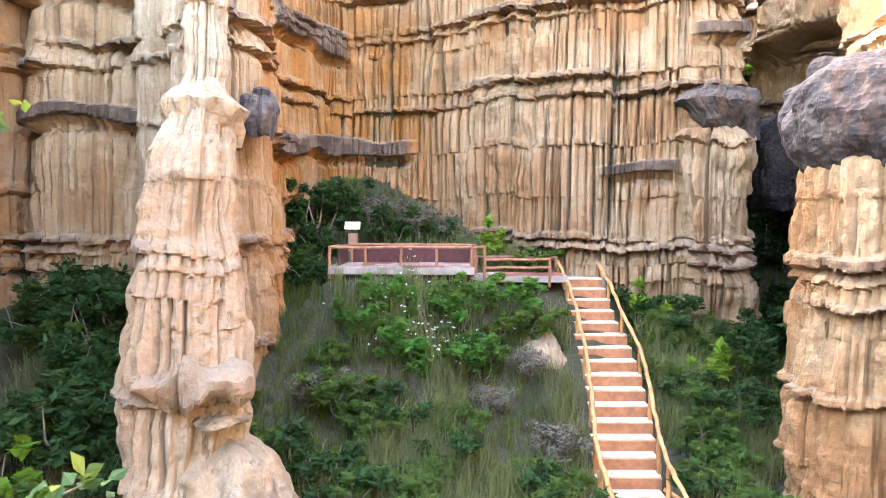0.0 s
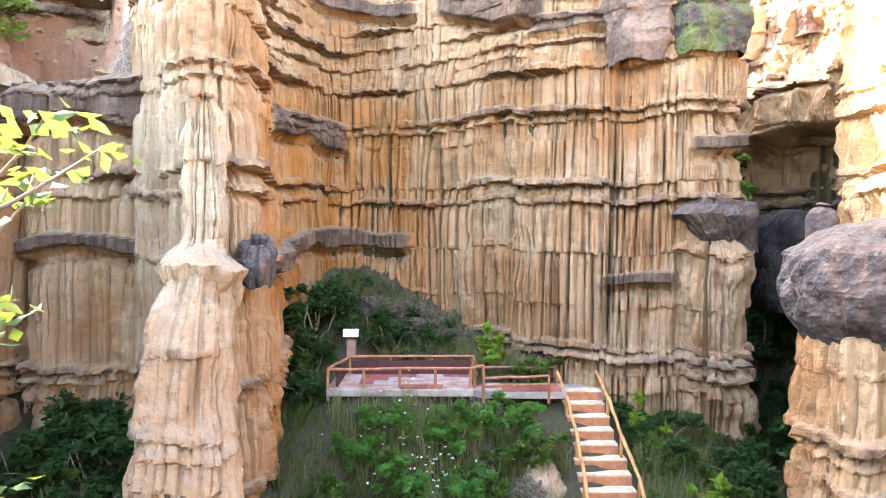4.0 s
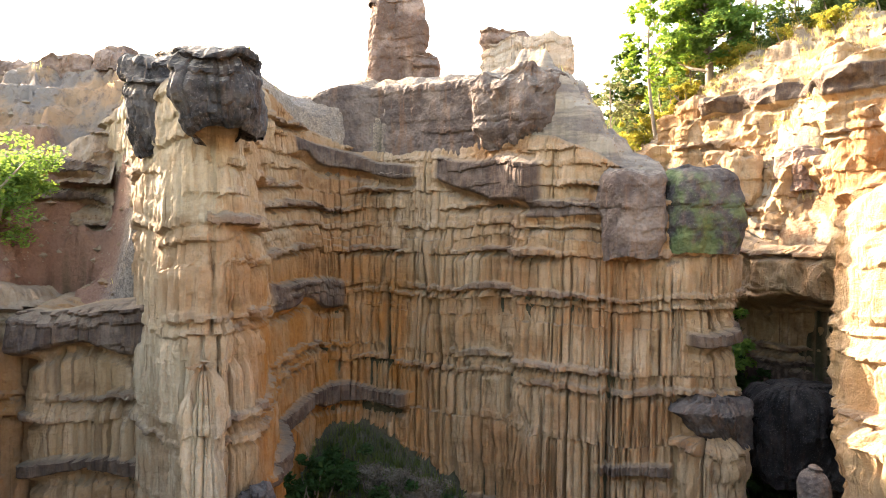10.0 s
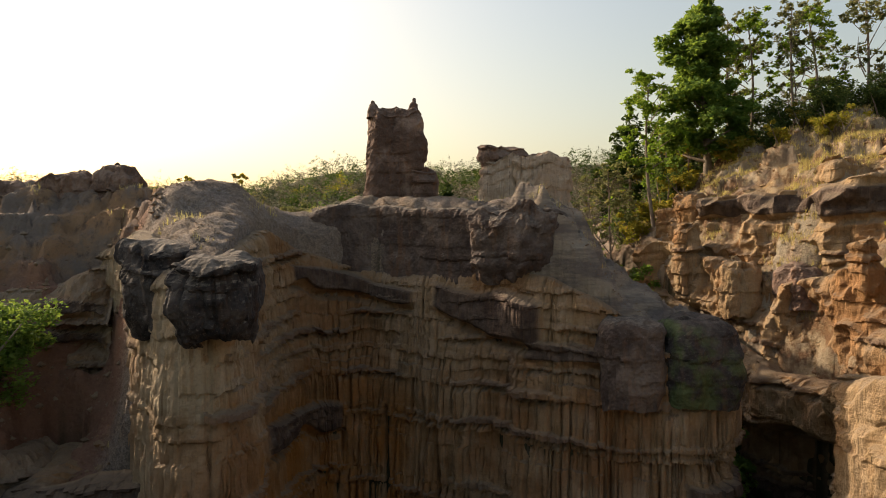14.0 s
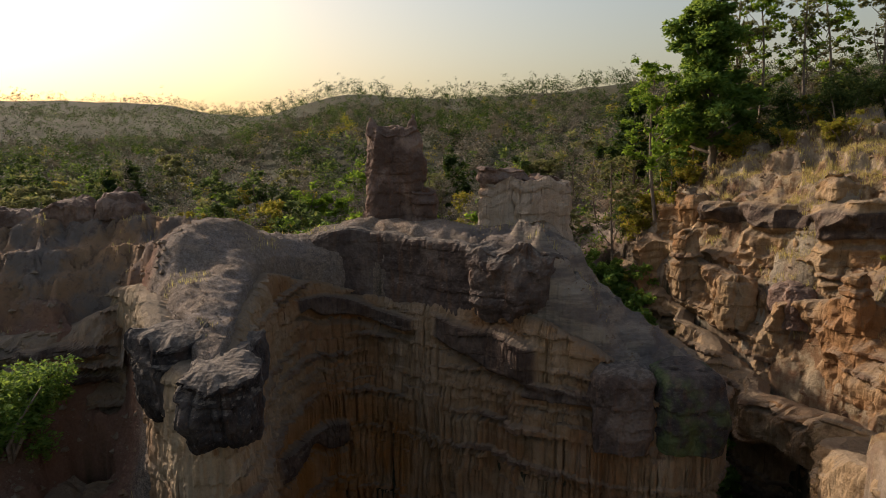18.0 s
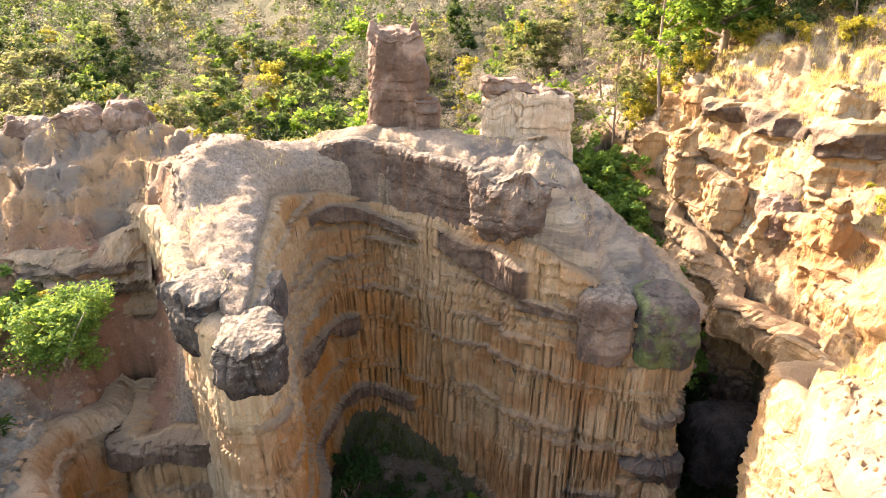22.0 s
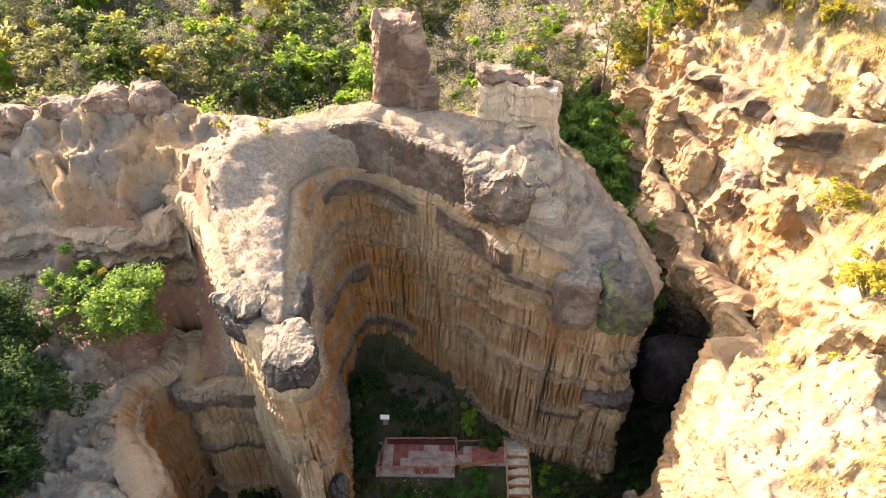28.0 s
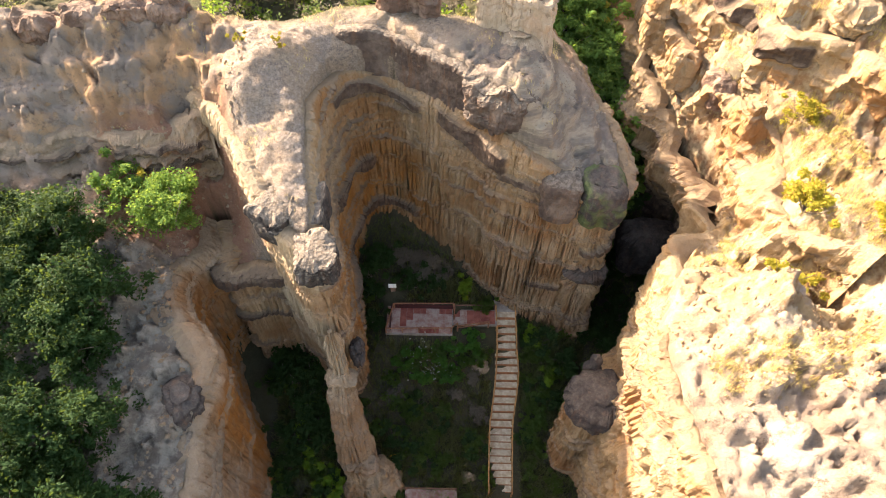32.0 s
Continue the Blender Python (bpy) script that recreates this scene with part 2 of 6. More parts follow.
def stack(name, z0, z1, rx, ry, profile, material, parent=None, label="", seed=1, turn=0.0, power=2.6, du=0.07, dv=0.075, big=0.12, flute=1.0,
          step=1.0, strength=1.0, dome=0.35, soft_top=0.4, ragged=0.15):
    """A free-standing rock: height fraction, width factor, and the axis's x and y, from the foot up."""
    prof = np.array(profile, float)
    n = max(24, int(2 * math.pi * max(rx, ry) / du))
    a = np.linspace(0, 2 * math.pi, n, endpoint=False)
    ca, sa = np.cos(a), np.sin(a)
    r = (np.abs(ca) ** power + np.abs(sa) ** power) ** (-1 / power)
    r = r * (1 + 0.10 * vnoise(ca * 1.3 + 5, sa * 1.3, 0, seed + 70) + 0.06 * vnoise(ca * 3 + 5, sa * 3, 0, seed + 71))
    lx, ly = r * ca * rx, r * sa * ry
    c, s = math.cos(radians(turn)), math.sin(radians(turn))
    px, py = lx * c - ly * s, lx * s + ly * c
    dirs = np.stack([px, py], 1) / np.hypot(px, py)[:, None]
    u = np.r_[0, np.cumsum(np.hypot(np.diff(px), np.diff(py)))]
    rows = max(4, int((z1 - z0) / dv) + 1)
    f = np.linspace(0, 1, rows)
    z = z0 + (z1 - z0) * f
    wid = np.interp(f, prof[:, 0], prof[:, 1])
    ax, ay = np.interp(f, prof[:, 0], prof[:, 2]), np.interp(f, prof[:, 0], prof[:, 3])
    U, Z = np.broadcast_arrays(u[None], z[:, None])
    X, Y = ax[:, None] + px[None] * wid[:, None], ay[:, None] + py[None] * wid[:, None]
    out, hard = relief(U, X, Y, Z, seed, strength, flute, step)
    seam = np.minimum(np.arange(n), n - np.arange(n)) * du
    out = out * (0.35 + 0.65 * step01(0, 0.4, seam))[None]
    out = out + big * fbm(X * 0.8, Y * 0.8, Z * 0.45, seed + 50, 3)
    out = out + 0.35 * big * fbm(X * 2.9, Y * 2.9, Z * 2.2, seed + 55, 3)
    d = np.clip((z1 - Z) / soft_top, 0, 1)
    out = out - (1 - np.sqrt(np.clip(1 - (1 - d) ** 2, 0, 1))) * soft_top * 0.7
    X, Y = X + dirs[None, :, 0] * out, Y + dirs[None, :, 1] * out
    Z = Z + ragged * (f[:, None] ** 3) * fbm(X * 1.4, Y * 1.4, 0, seed + 80, 3) + 0.7 * ragged * ((1 - f[:, None]) ** 3) * fbm(X * 1.6, Y * 1.6, 0, seed + 81, 3)
    X, Y, Z, hard = [X], [Y], [Z], [hard]
    cx, cy = ax[-1], ay[-1]
    for g in (0.85, 0.65, 0.45, 0.25, 0.08, 0.002):
        m = 0.75 if g > 0.8 else (0.3 if g > 0.6 else 0.0)
        sx, sy = ax[-1] + px * wid[-1] * 0.93, ay[-1] + py * wid[-1] * 0.93
        ex, ey = cx + (X[0][-1] * m + sx * (1 - m) - cx) * g, cy + (Y[0][-1] * m + sy * (1 - m) - cy) * g
        base = Z[0][-1] * m + Z[0][-1].mean() * (1 - m)
        X.append(ex[None]), Y.append(ey[None])
        Z.append((base + dome * (1 - g * g) + 0.10 * fbm(ex * 2, ey * 2, 0, seed + 90, 2))[None])
        hard.append(np.zeros((1, n)))
    X, Y, Z, hard = (np.vstack(v) for v in (X, Y, Z, hard))
    me = mesh_from(name, np.stack([X, Y, Z], -1), grid_faces(len(X), n, True), material, flute < 0.15, [("hard", hard)])
    ob = new(name, me)
    if parent:
        ob.parent = parent
    if label:
        ob["label"] = label
    return ob


def thing(name, at=(0, 0, 0), label="", category="", group="", kind=""):
    ob = new(name)
    ob.matrix_world = pose(*at)
    return tagged(ob, label, category, group, kind)


# ---- materials ----
class Nodes:
    """A short way to write a node material."""
    def __init__(self, name):
        self.mat = bpy.data.materials.new(name)
        self.mat.use_nodes = True
        self.t = self.mat.node_tree
        self.bsdf = self.t.nodes["Principled BSDF"]
        self.pos = self.add("ShaderNodeNewGeometry").outputs["Position"]

    def add(self, kind, **inputs):
        n = self.t.nodes.new(kind)
        for key, v in inputs.items():
            self.put(n.inputs[key.replace("_", " ")], v)
        return n

    def put(self, socket, v):
        if isinstance(v, bpy.types.NodeSocket):
            self.t.links.new(v, socket)
        else:
            socket.default_value = v

    def scaled(self, sx, sy, sz, source=None):
        m = self.add("ShaderNodeMapping")
        self.put(m.inputs["Vector"], source or self.pos)
        m.inputs["Scale"].default_value = (sx, sy, sz)
        return m.outputs["Vector"]

    def noise(self, scale, detail=4.0, rough=0.6, at=None, distortion=0.0):
        return self.add("ShaderNodeTexNoise", Vector=at or self.pos, Scale=scale, Detail=detail, Roughness=rough, Distortion=distortion).outputs["Fac"]

    def ramp(self, fac, lo, hi):
        n = self.add("ShaderNodeMapRange", Value=fac)
        n.inputs["From Min"].default_value, n.inputs["From Max"].default_value = lo, hi
        n.interpolation_type = "SMOOTHSTEP"
        return n.outputs["Result"]

    def maths(self, op, a, b=0.0):
        n = self.t.nodes.new("ShaderNodeMath")
        n.operation = op
        n.use_clamp = False
        self.put(n.inputs[0], a)
        self.put(n.inputs[1], b)
        return n.outputs[0]

    def mix(self, fac, a, b, mode="MIX"):
        n = self.t.nodes.new("ShaderNodeMix")
        n.data_type, n.blend_type = "RGBA", mode
        for socket, v in ((n.inputs[0], fac), (n.inputs[6], a), (n.inputs[7], b)):
            self.put(socket, (*v, 1.0) if isinstance(v, tuple) and len(v) == 3 else v)
        return n.outputs[2]

    def attr(self, name):
        return self.add_attr(name)

    def add_attr(self, name):
        n = self.t.nodes.new("ShaderNodeAttribute")
        n.attribute_name = name
        return n.outputs["Fac"]

    def up(self):
        n = self.add("ShaderNodeSeparateXYZ")
        g = self.add("ShaderNodeNewGeometry")
        self.put(n.inputs[0], g.outputs["Normal"])
        return n.outputs["Z"]

    def done(self, colour, rough=0.9, bump=None, strength=0.4, dist=0.03, spec=0.2, bump2=None):
        self.put(self.bsdf.inputs["Base Color"], (*colour, 1.0) if isinstance(colour, tuple) else colour)
        self.put(self.bsdf.inputs["Roughness"], rough)
        self.bsdf.inputs["Specular IOR Level"].default_value = spec
        if bump is not None:
            b = self.add("ShaderNodeBump", Height=bump)
            b.inputs["Strength"].default_value, b.inputs["Distance"].default_value = strength, dist
            self.put(self.bsdf.inputs["Normal"], b.outputs["Normal"])
        return self.mat


def sandstone(name, tan=(0.26, 0.192, 0.122), pale=(0.36, 0.29, 0.222), rust=(0.225, 0.125, 0.062), grey=(0.115, 0.09, 0.084), grey_amount=0.8, moss=0.0):
    n = Nodes(name)
    streak = n.noise(1.0, 5, 0.65, n.scaled(2.6, 2.6, 0.16), 0.3)
    streak2 = n.noise(1.0, 3, 0.6, n.scaled(9.0, 9.0, 0.5))
    patch = n.noise(0.22, 4, 0.6)
    bed = n.noise(1.0, 4, 0.6, n.scaled(0.12, 0.12, 1.3))
    grain = n.noise(14.0, 6, 0.7)
    c = n.mix(n.maths("MULTIPLY", n.ramp(streak, 0.32, 0.72), 0.8), tan, pale)
    c = n.mix(n.maths("MULTIPLY", n.ramp(patch, 0.44, 0.62), 0.8), c, rust)
    c = n.mix(n.maths("MULTIPLY", n.ramp(bed, 0.55, 0.72), 0.35), c, pale)
    stain = n.ramp(n.noise(1.0, 5, 0.6, n.scaled(0.684, 0.684, 0.167)), 0.60, 0.74)
    c = n.mix(n.maths("MULTIPLY", stain, 0.55), c, grey)
    hard = n.maths("MULTIPLY", n.ramp(n.add_attr("hard"), 0.15, 0.65), n.ramp(n.noise(0.7, 4, 0.6), 0.38, 0.56))
    c = n.mix(n.maths("MULTIPLY", hard, grey_amount), c, grey)
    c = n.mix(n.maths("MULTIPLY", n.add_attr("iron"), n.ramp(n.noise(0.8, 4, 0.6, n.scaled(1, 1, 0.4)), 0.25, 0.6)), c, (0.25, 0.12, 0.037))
    line = n.ramp(n.noise(1.0, 4, 0.7, n.scaled(5.5, 5.5, 0.11), 0.4), 0.60, 0.70)
    c = n.mix(n.maths("MULTIPLY", line, 0.7), c, (0.075, 0.043, 0.026))
    wash = n.ramp(n.noise(1.0, 5, 0.7, n.scaled(0.38, 0.38, 0.684)), 0.52, 0.70)
    c = n.mix(n.maths("MULTIPLY", wash, 0.6), c, (0.12, 0.074, 0.039))
    # dark covers the hard bands and the shade painted under the gorge lip
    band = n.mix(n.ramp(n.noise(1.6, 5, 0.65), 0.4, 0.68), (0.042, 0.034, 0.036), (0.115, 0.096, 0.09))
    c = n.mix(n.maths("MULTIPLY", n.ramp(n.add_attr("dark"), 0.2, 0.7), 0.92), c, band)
    flat = n.maths("MULTIPLY", n.ramp(n.up(), 0.45, 0.8), 0.6)
    c = n.mix(flat, c, (0.19, 0.162, 0.132))
    if moss:
        c = n.mix(n.maths("MULTIPLY", n.ramp(n.noise(0.9, 4, 0.6, n.scaled(1.4, 1.4, 0.5)), 0.55, 0.7), moss), c, (0.106, 0.129, 0.038))
    c = n.mix(n.maths("MULTIPLY", n.ramp(streak2, 0.4, 0.75), 0.35), c, n.mix(0.5, c, (0.228, 0.152, 0.0912)))
    c = n.mix(0.42, c, n.mix(grain, (0.18, 0.12, 0.08), (0.85, 0.72, 0.55)), "OVERLAY")
    bump = n.maths("ADD", n.maths("MULTIPLY", n.noise(7.0, 6, 0.7), 1.0), n.maths("MULTIPLY", streak2, 0.8))
    lichen = n.maths("MULTIPLY", n.ramp(n.noise(2.6, 6, 0.75), 0.57, 0.66), n.ramp(n.up(), 0.1, 0.6))
    c = n.mix(n.maths("MULTIPLY", lichen, 0.75), c, (0.13, 0.105, 0.085))
    return n.done(c, 0.95, bump, 1.0, 0.09, 0.12)


def caprock(name, base=(0.035, 0.031, 0.032), light=(0.085, 0.071, 0.066), rust=(0.11, 0.066, 0.048), moss=0.0, gravel=0.25):
    """Dark, pebbly hard rock."""
    n = Nodes(name)
    big = n.noise(0.9, 5, 0.65)
    run = n.noise(1.0, 4, 0.6, n.scaled(3.0, 3.0, 0.3))
    pebble = n.add("ShaderNodeTexVoronoi", Vector=n.pos, Scale=9.0).outputs["Distance"]
    c = n.mix(n.ramp(big, 0.42, 0.68), base, light)
    c = n.mix(n.maths("MULTIPLY", n.ramp(run, 0.5, 0.72), 0.6), c, rust)
    c = n.mix(n.maths("MULTIPLY", n.ramp(n.noise(22.0, 3, 0.6), 0.58, 0.70), 0.3), c, (0.22, 0.19, 0.17))
    c = n.mix(n.maths("MULTIPLY", n.ramp(n.up(), 0.35, 0.65), gravel), c, n.mix(n.ramp(n.noise(5.0, 5, 0.75), 0.4, 0.62), (0.08, 0.066, 0.055), (0.175, 0.148, 0.125)))
    if moss:
        c = n.mix(n.maths("MULTIPLY", n.ramp(n.noise(0.8, 4, 0.6), 0.46, 0.62), moss), c, (0.10, 0.15, 0.045))
    bump = n.maths("ADD", n.maths("MULTIPLY", pebble, 0.7), n.noise(4.0, 6, 0.7))
    return n.done(c, 0.92, bump, 0.7, 0.07, 0.15)


def plain(name, colour, dark, scale=6.0, rough=0.85, stretch=(1, 1, 1), bump=0.3, spec=0.2):
    n = Nodes(name)
    f = n.noise(scale, 5, 0.65, n.scaled(*stretch))
    g = n.noise(scale * 7, 3, 0.6, n.scaled(*stretch))
    c = n.mix(n.ramp(f, 0.32, 0.7), dark, colour)
    c = n.mix(n.maths("MULTIPLY", g, 0.25), c, dark)
    return n.done(c, rough, g, bump, 0.01, spec)


def leafy(name, a, b, c=None, glow=0.5, sap=0.5):
    """Leaves that differ from one another."""
    n = Nodes(name)
    island = n.add("ShaderNodeNewGeometry").outputs["Random Per Island"]
    col = n.mix(island, a, b)
    if c:
        col = n.mix(n.ramp(island, 0.80, 0.95), col, c)
    col = n.mix(n.maths("MULTIPLY", n.ramp(n.noise(0.6, 3, 0.5), 0.4, 0.65), 0.45), col, a)
    m = n.done(col, 0.7, None, spec=0.1)
    tr = n.add("ShaderNodeBsdfTranslucent")
    n.put(tr.inputs["Color"], n.mix(sap, col, (0.35, 0.45, 0.06)))
    mixer = n.t.nodes.new("ShaderNodeMixShader")
    mixer.inputs[0].default_value = glow
    out = n.t.nodes["Material Output"]
    n.t.links.new(n.bsdf.outputs[0], mixer.inputs[1])
    n.t.links.new(tr.outputs[0], mixer.inputs[2])
    n.t.links.new(mixer.outputs[0], out.inputs[0])
    return m


STONE = sandstone("sandstone")
STONE_PALE = sandstone("pale_sandstone", (0.285, 0.235, 0.17), (0.39, 0.345, 0.28), (0.235, 0.15, 0.09), (0.14, 0.12, 0.108), 0.8)
STONE_TOP = sandstone("weathered_sandstone", (0.215, 0.172, 0.132), (0.30, 0.258, 0.222), (0.21, 0.118, 0.06), (0.115, 0.095, 0.086), 0.7, 0.08)
STONE_RIGHT = sandstone("yellow_sandstone", (0.275, 0.197, 0.115), (0.355, 0.282, 0.2), (0.235, 0.122, 0.055), (0.10, 0.07, 0.06), 0.8)
STONE_WHITE = sandstone("bleached_sandstone", (0.35, 0.30, 0.25), (0.48, 0.43, 0.38), (0.33, 0.21, 0.15), (0.19, 0.165, 0.15), 0.6)
CAP = caprock("dark_caprock")
CAP_FIN = caprock("black_pebbly_caprock", (0.018, 0.016, 0.017), (0.085, 0.074, 0.07), (0.07, 0.045, 0.035), gravel=0.95)
# dark caprock blackened further: the gorge's shade is in this colour
CAP_SHADE = caprock("dark_rock_painted_shade", (0.016, 0.014, 0.015), (0.045, 0.04, 0.04), (0.05, 0.03, 0.022), gravel=0.1)
CAP_MOSS = caprock("mossy_caprock", moss=0.5)
CAP_BLOCK = caprock("brown_grey_block_rock", (0.07, 0.052, 0.046), (0.155, 0.12, 0.10), (0.15, 0.08, 0.045), gravel=0.85)
CAP_BROWN = caprock("brown_caprock", (0.10, 0.064, 0.05), (0.25, 0.175, 0.14), (0.17, 0.08, 0.042))

# ---- the plan: rock faces as lines of (x, y, top), open air to the right ----
BOWL = [(-5.5, 15.0, 15.0), (-4.9, 15.4, 15.1), (-4.95, 16.8, 15.4), (-5.4, 19.2, 15.8), (-5.8, 22.5, 16.1), (-5.2, 25.0, 15.7), (-3.6, 25.8, 14.9),
        (-1.5, 25.0, 14.5), (0.6, 23.9, 14.8), (1.9, 22.6, 14.9), (2.7, 21.7, 14.7), (4.2, 20.9, 14.2), (5.6, 20.5, 13.6),
        (7.2, 20.0, 12.6), (8.5, 19.9, 12.4), (9.35, 20.7, 12.6), (9.6, 22.6, 12.9), (9.1, 25.0, 13.2), (8.1, 27.5, 13.6), (7.0, 30.0, 14.0), (5.2, 33.0, 14.5)]
FIN_LEFT = [(-12.6, 23.6, 15.6), (-11.1, 22.0, 16.0), (-9.9, 20.2, 16.1), (-8.75, 18.6, 16.0), (-8.0, 17.0, 15.6), (-7.2, 16.2, 15.35), (-6.6, 15.4, 15.2), (-5.8, 14.95, 15.1), (-5.05, 15.15, 15.1), (-4.95, 16.2, 15.2)]
UPPER_LEFT = [(-24.0, 20.2, 13.9), (-19.5, 21.4, 14.1), (-16.0, 21.9, 14.2), (-13.6, 21.8, 14.3), (-11.4, 22.4, 15.2)]
LEFT_BAY = [(-11.8, 20.5, 9.6), (-11.3, 18.2, 9.3), (-10.8, 17.4, 9.3), (-9.3, 17.5, 9.4), (-8.4, 17.4, 9.5), (-7.7, 17.3, 9.6)]
LEFT_MASS = [(-13.0, -4.0, 6.0), (-11.6, 2.0, 7.0), (-10.4, 7.0, 8.0), (-10.2, 10.2, 9.2), (-11.0, 12.8, 9.8), (-12.2, 15.0, 10.4), (-12.4, 16.8, 10.2), (-11.9, 18.6, 9.7), (-12.0, 20.6, 9.6)]
RIGHT_MASS = [(9.4, 36.0, 14.8), (10.8, 32.4, 13.6), (11.9, 29.2, 12.4), (13.3, 25.8, 11.0), (14.2, 22.6, 10.8), (13.5, 19.8, 11.6), (11.5, 17.5, 12.1), (10.3, 16.0, 12.4), (9.6, 13.9, 12.8), (9.0, 11.6, 13.0), (9.3, 8.6, 13.3), (10.2, 4.0, 13.6), (11.5, -4.0, 13.6)]
TERRACE = [(10.7, 34.2, 16.2), (11.9, 31.4, 15.6), (12.9, 28.8, 14.8), (13.8, 26.6, 14.2), (14.9, 24.2, 14.8), (15.3, 21.4, 14.8), (14.7, 18.6, 14.6), (14.6, 16.2, 15.2), (16.5, 13.5, 17.0)]
UPPER_TERRACE = [(11.6, 35.0, 17.5), (13.2, 30.9, 18.0), (14.6, 28.2, 18.2), (15.7, 25.9, 18.2), (17.6, 24.0, 18.6), (20.5, 21.5, 19.2), (24.0, 19.0, 20.2)]
CANYON = ([p[:2] for p in RIGHT_MASS[::-1]] + [p[:2] for p in BOWL[::-1]] + [p[:2] for p in FIN_LEFT[::-1]][2:5]
          + [p[:2] for p in LEFT_BAY[::-1]] + [p[:2] for p in LEFT_MASS[::-1]] + [(-13.0, -14.0), (11.5, -14.0)])
BLOCK = [(-5.8, 26.9, 16.9), (-4.8, 26.65, 17.2), (-3.4, 26.15, 17.3), (-1.6, 25.3, 17.25), (0.5, 24.2, 17.2), (1.6, 23.1, 17.1), (2.5, 22.3, 17.0), (3.6, 21.95, 17.0), (4.5, 22.3, 16.9), (4.9, 23.4, 17.0), (5.1, 24.8, 17.2)]
# heights of the open tops and slopes
TOPS = [(-5.3, 14.9, 15.2), (-6.4, 16.2, 15.55), (-7.4, 17.0, 15.75), (-6.8, 17.6, 15.9), (-7.2, 18.9, 16.2), (-8.1, 20.8, 16.6), (-10.4, 22.2, 16.6), (-12.35, 25.65, 18.2), (-12.4, 24.2, 16.7), (-14.4, 24.8, 17.2), (-14.4, 23.4, 15.8), (-17.0, 24.6, 17.0), (-17.0, 23.2, 15.5), (-20.0, 24.2, 16.4), (-20.0, 22.8, 15.0), (-7.7, 24.2, 18.1), (-10.4, 24.6, 17.5), (-12.8, 26.2, 18.4), (-16.5, 25.8, 18.3), (-22.0, 26.0, 18.0),
        (-10.2, 19.2, 10.4), (-11.6, 21.0, 11.6), (-13.5, 20.2, 11.9), (-15.6, 20.8, 12.4), (-15.0, 16.2, 11.4), (-18.0, 19.0, 12.5), (-14.5, 9.0, 9.5), (-20.0, 8.0, 10.5),
        (-4.6, 28.2, 17.2), (-1.0, 26.7, 17.7), (3.4, 24.6, 17.4), (5.9, 23.2, 14.9), (6.0, 25.2, 15.4), (7.2, 22.6, 13.9), (6.5, 27.5, 14.6)]
TOPS += [(15.4, 19.2, 14.8), (16.1, 23.0, 15.6), (13.2, 29.2, 15.8), (11.8, 32.0, 16.8), (13.4, 13.2, 17.0), (12.0, 9.5, 15.2),
         (18.0, 20.0, 16.8), (18.5, 27.0, 20.0), (19.0, 12.0, 19.5), (22.0, 33.0, 22.0), (16.0, 36.0, 20.5)]
TOPS += [(-10.0, 31.5, 12.8), (-1.0, 33.0, 12.6), (0.0, 38.0, 12.6), (8.0, 38.0, 14.5), (-24.0, 33.0, 13.0), (-12.0, 38.0, 12.4), (-30.0, 15.0, 13.0), (30.0, 10.0, 22.0), (32.0, 34.0, 24.0), (0.0, 50.0, 14.5)]
FLOOR = [(4.2, 21.0, 0.25), (4.2, 19.6, 0.0), (4.4, 14.0, -3.85), (-1.3, 20.0, 0.6), (-3.2, 21.5, 1.3), (-4.5, 24.0, 3.0), (-1.5, 23.5, 2.2), (1.2, 22.4, 0.9), (0.5, 16.8, -1.6), (-1.3, 18.1, 0.42), (-3.2, 18.2, 0.45), (0.6, 18.2, 0.35),
         (-2.5, 16.3, -1.7), (0.0, 13.5, -3.6), (-3.5, 12.0, -3.6), (-8.6, 15.6, -1.4), (-9.2, 16.8, -0.7), (-8.6, 12.5, -3.2), (-9.5, 9.5, -4.4), (7.2, 18.6, -1.3), (8.8, 17.2, -2.4),
         (7.5, 10.0, -4.6), (11.5, 22.0, -2.0), (11.0, 25.0, 3.4), (10.4, 27.4, 8.0), (9.2, 31.3, 10.4), (8.2, 34.0, 12.6), (0.0, 6.0, -4.8), (0.0, -6.0, -5.5), (-5.0, 20.0, -0.5), (2.4, 20.0, 0.2)]


class Drape:
    """A smooth sheet through scattered heights."""
    def __init__(self, pts):
        p = np.asarray(pts, float)
        keep = [i for i in range(len(p)) if i == 0 or np.min(np.hypot(*(p[:i, :2] - p[i, :2]).T)) > 0.25]
        self.p = p = p[keep]
        n = len(p)
        d = np.hypot(p[:, None, 0] - p[None, :, 0], p[:, None, 1] - p[None, :, 1])
        a = np.zeros((n + 1, n + 1))
        a[:n, :n] = -d - 0.02 * np.eye(n)
        a[:n, n] = a[n, :n] = 1
        self.w = np.linalg.solve(a, np.r_[p[:, 2], 0])

    def __call__(self, x, y):
        out = np.full(np.shape(x), self.w[-1])
        for (px, py, _), w in zip(self.p, self.w):
            out = out - w * np.sqrt((x - px) ** 2 + (y - py) ** 2 + 0.04)
        return out


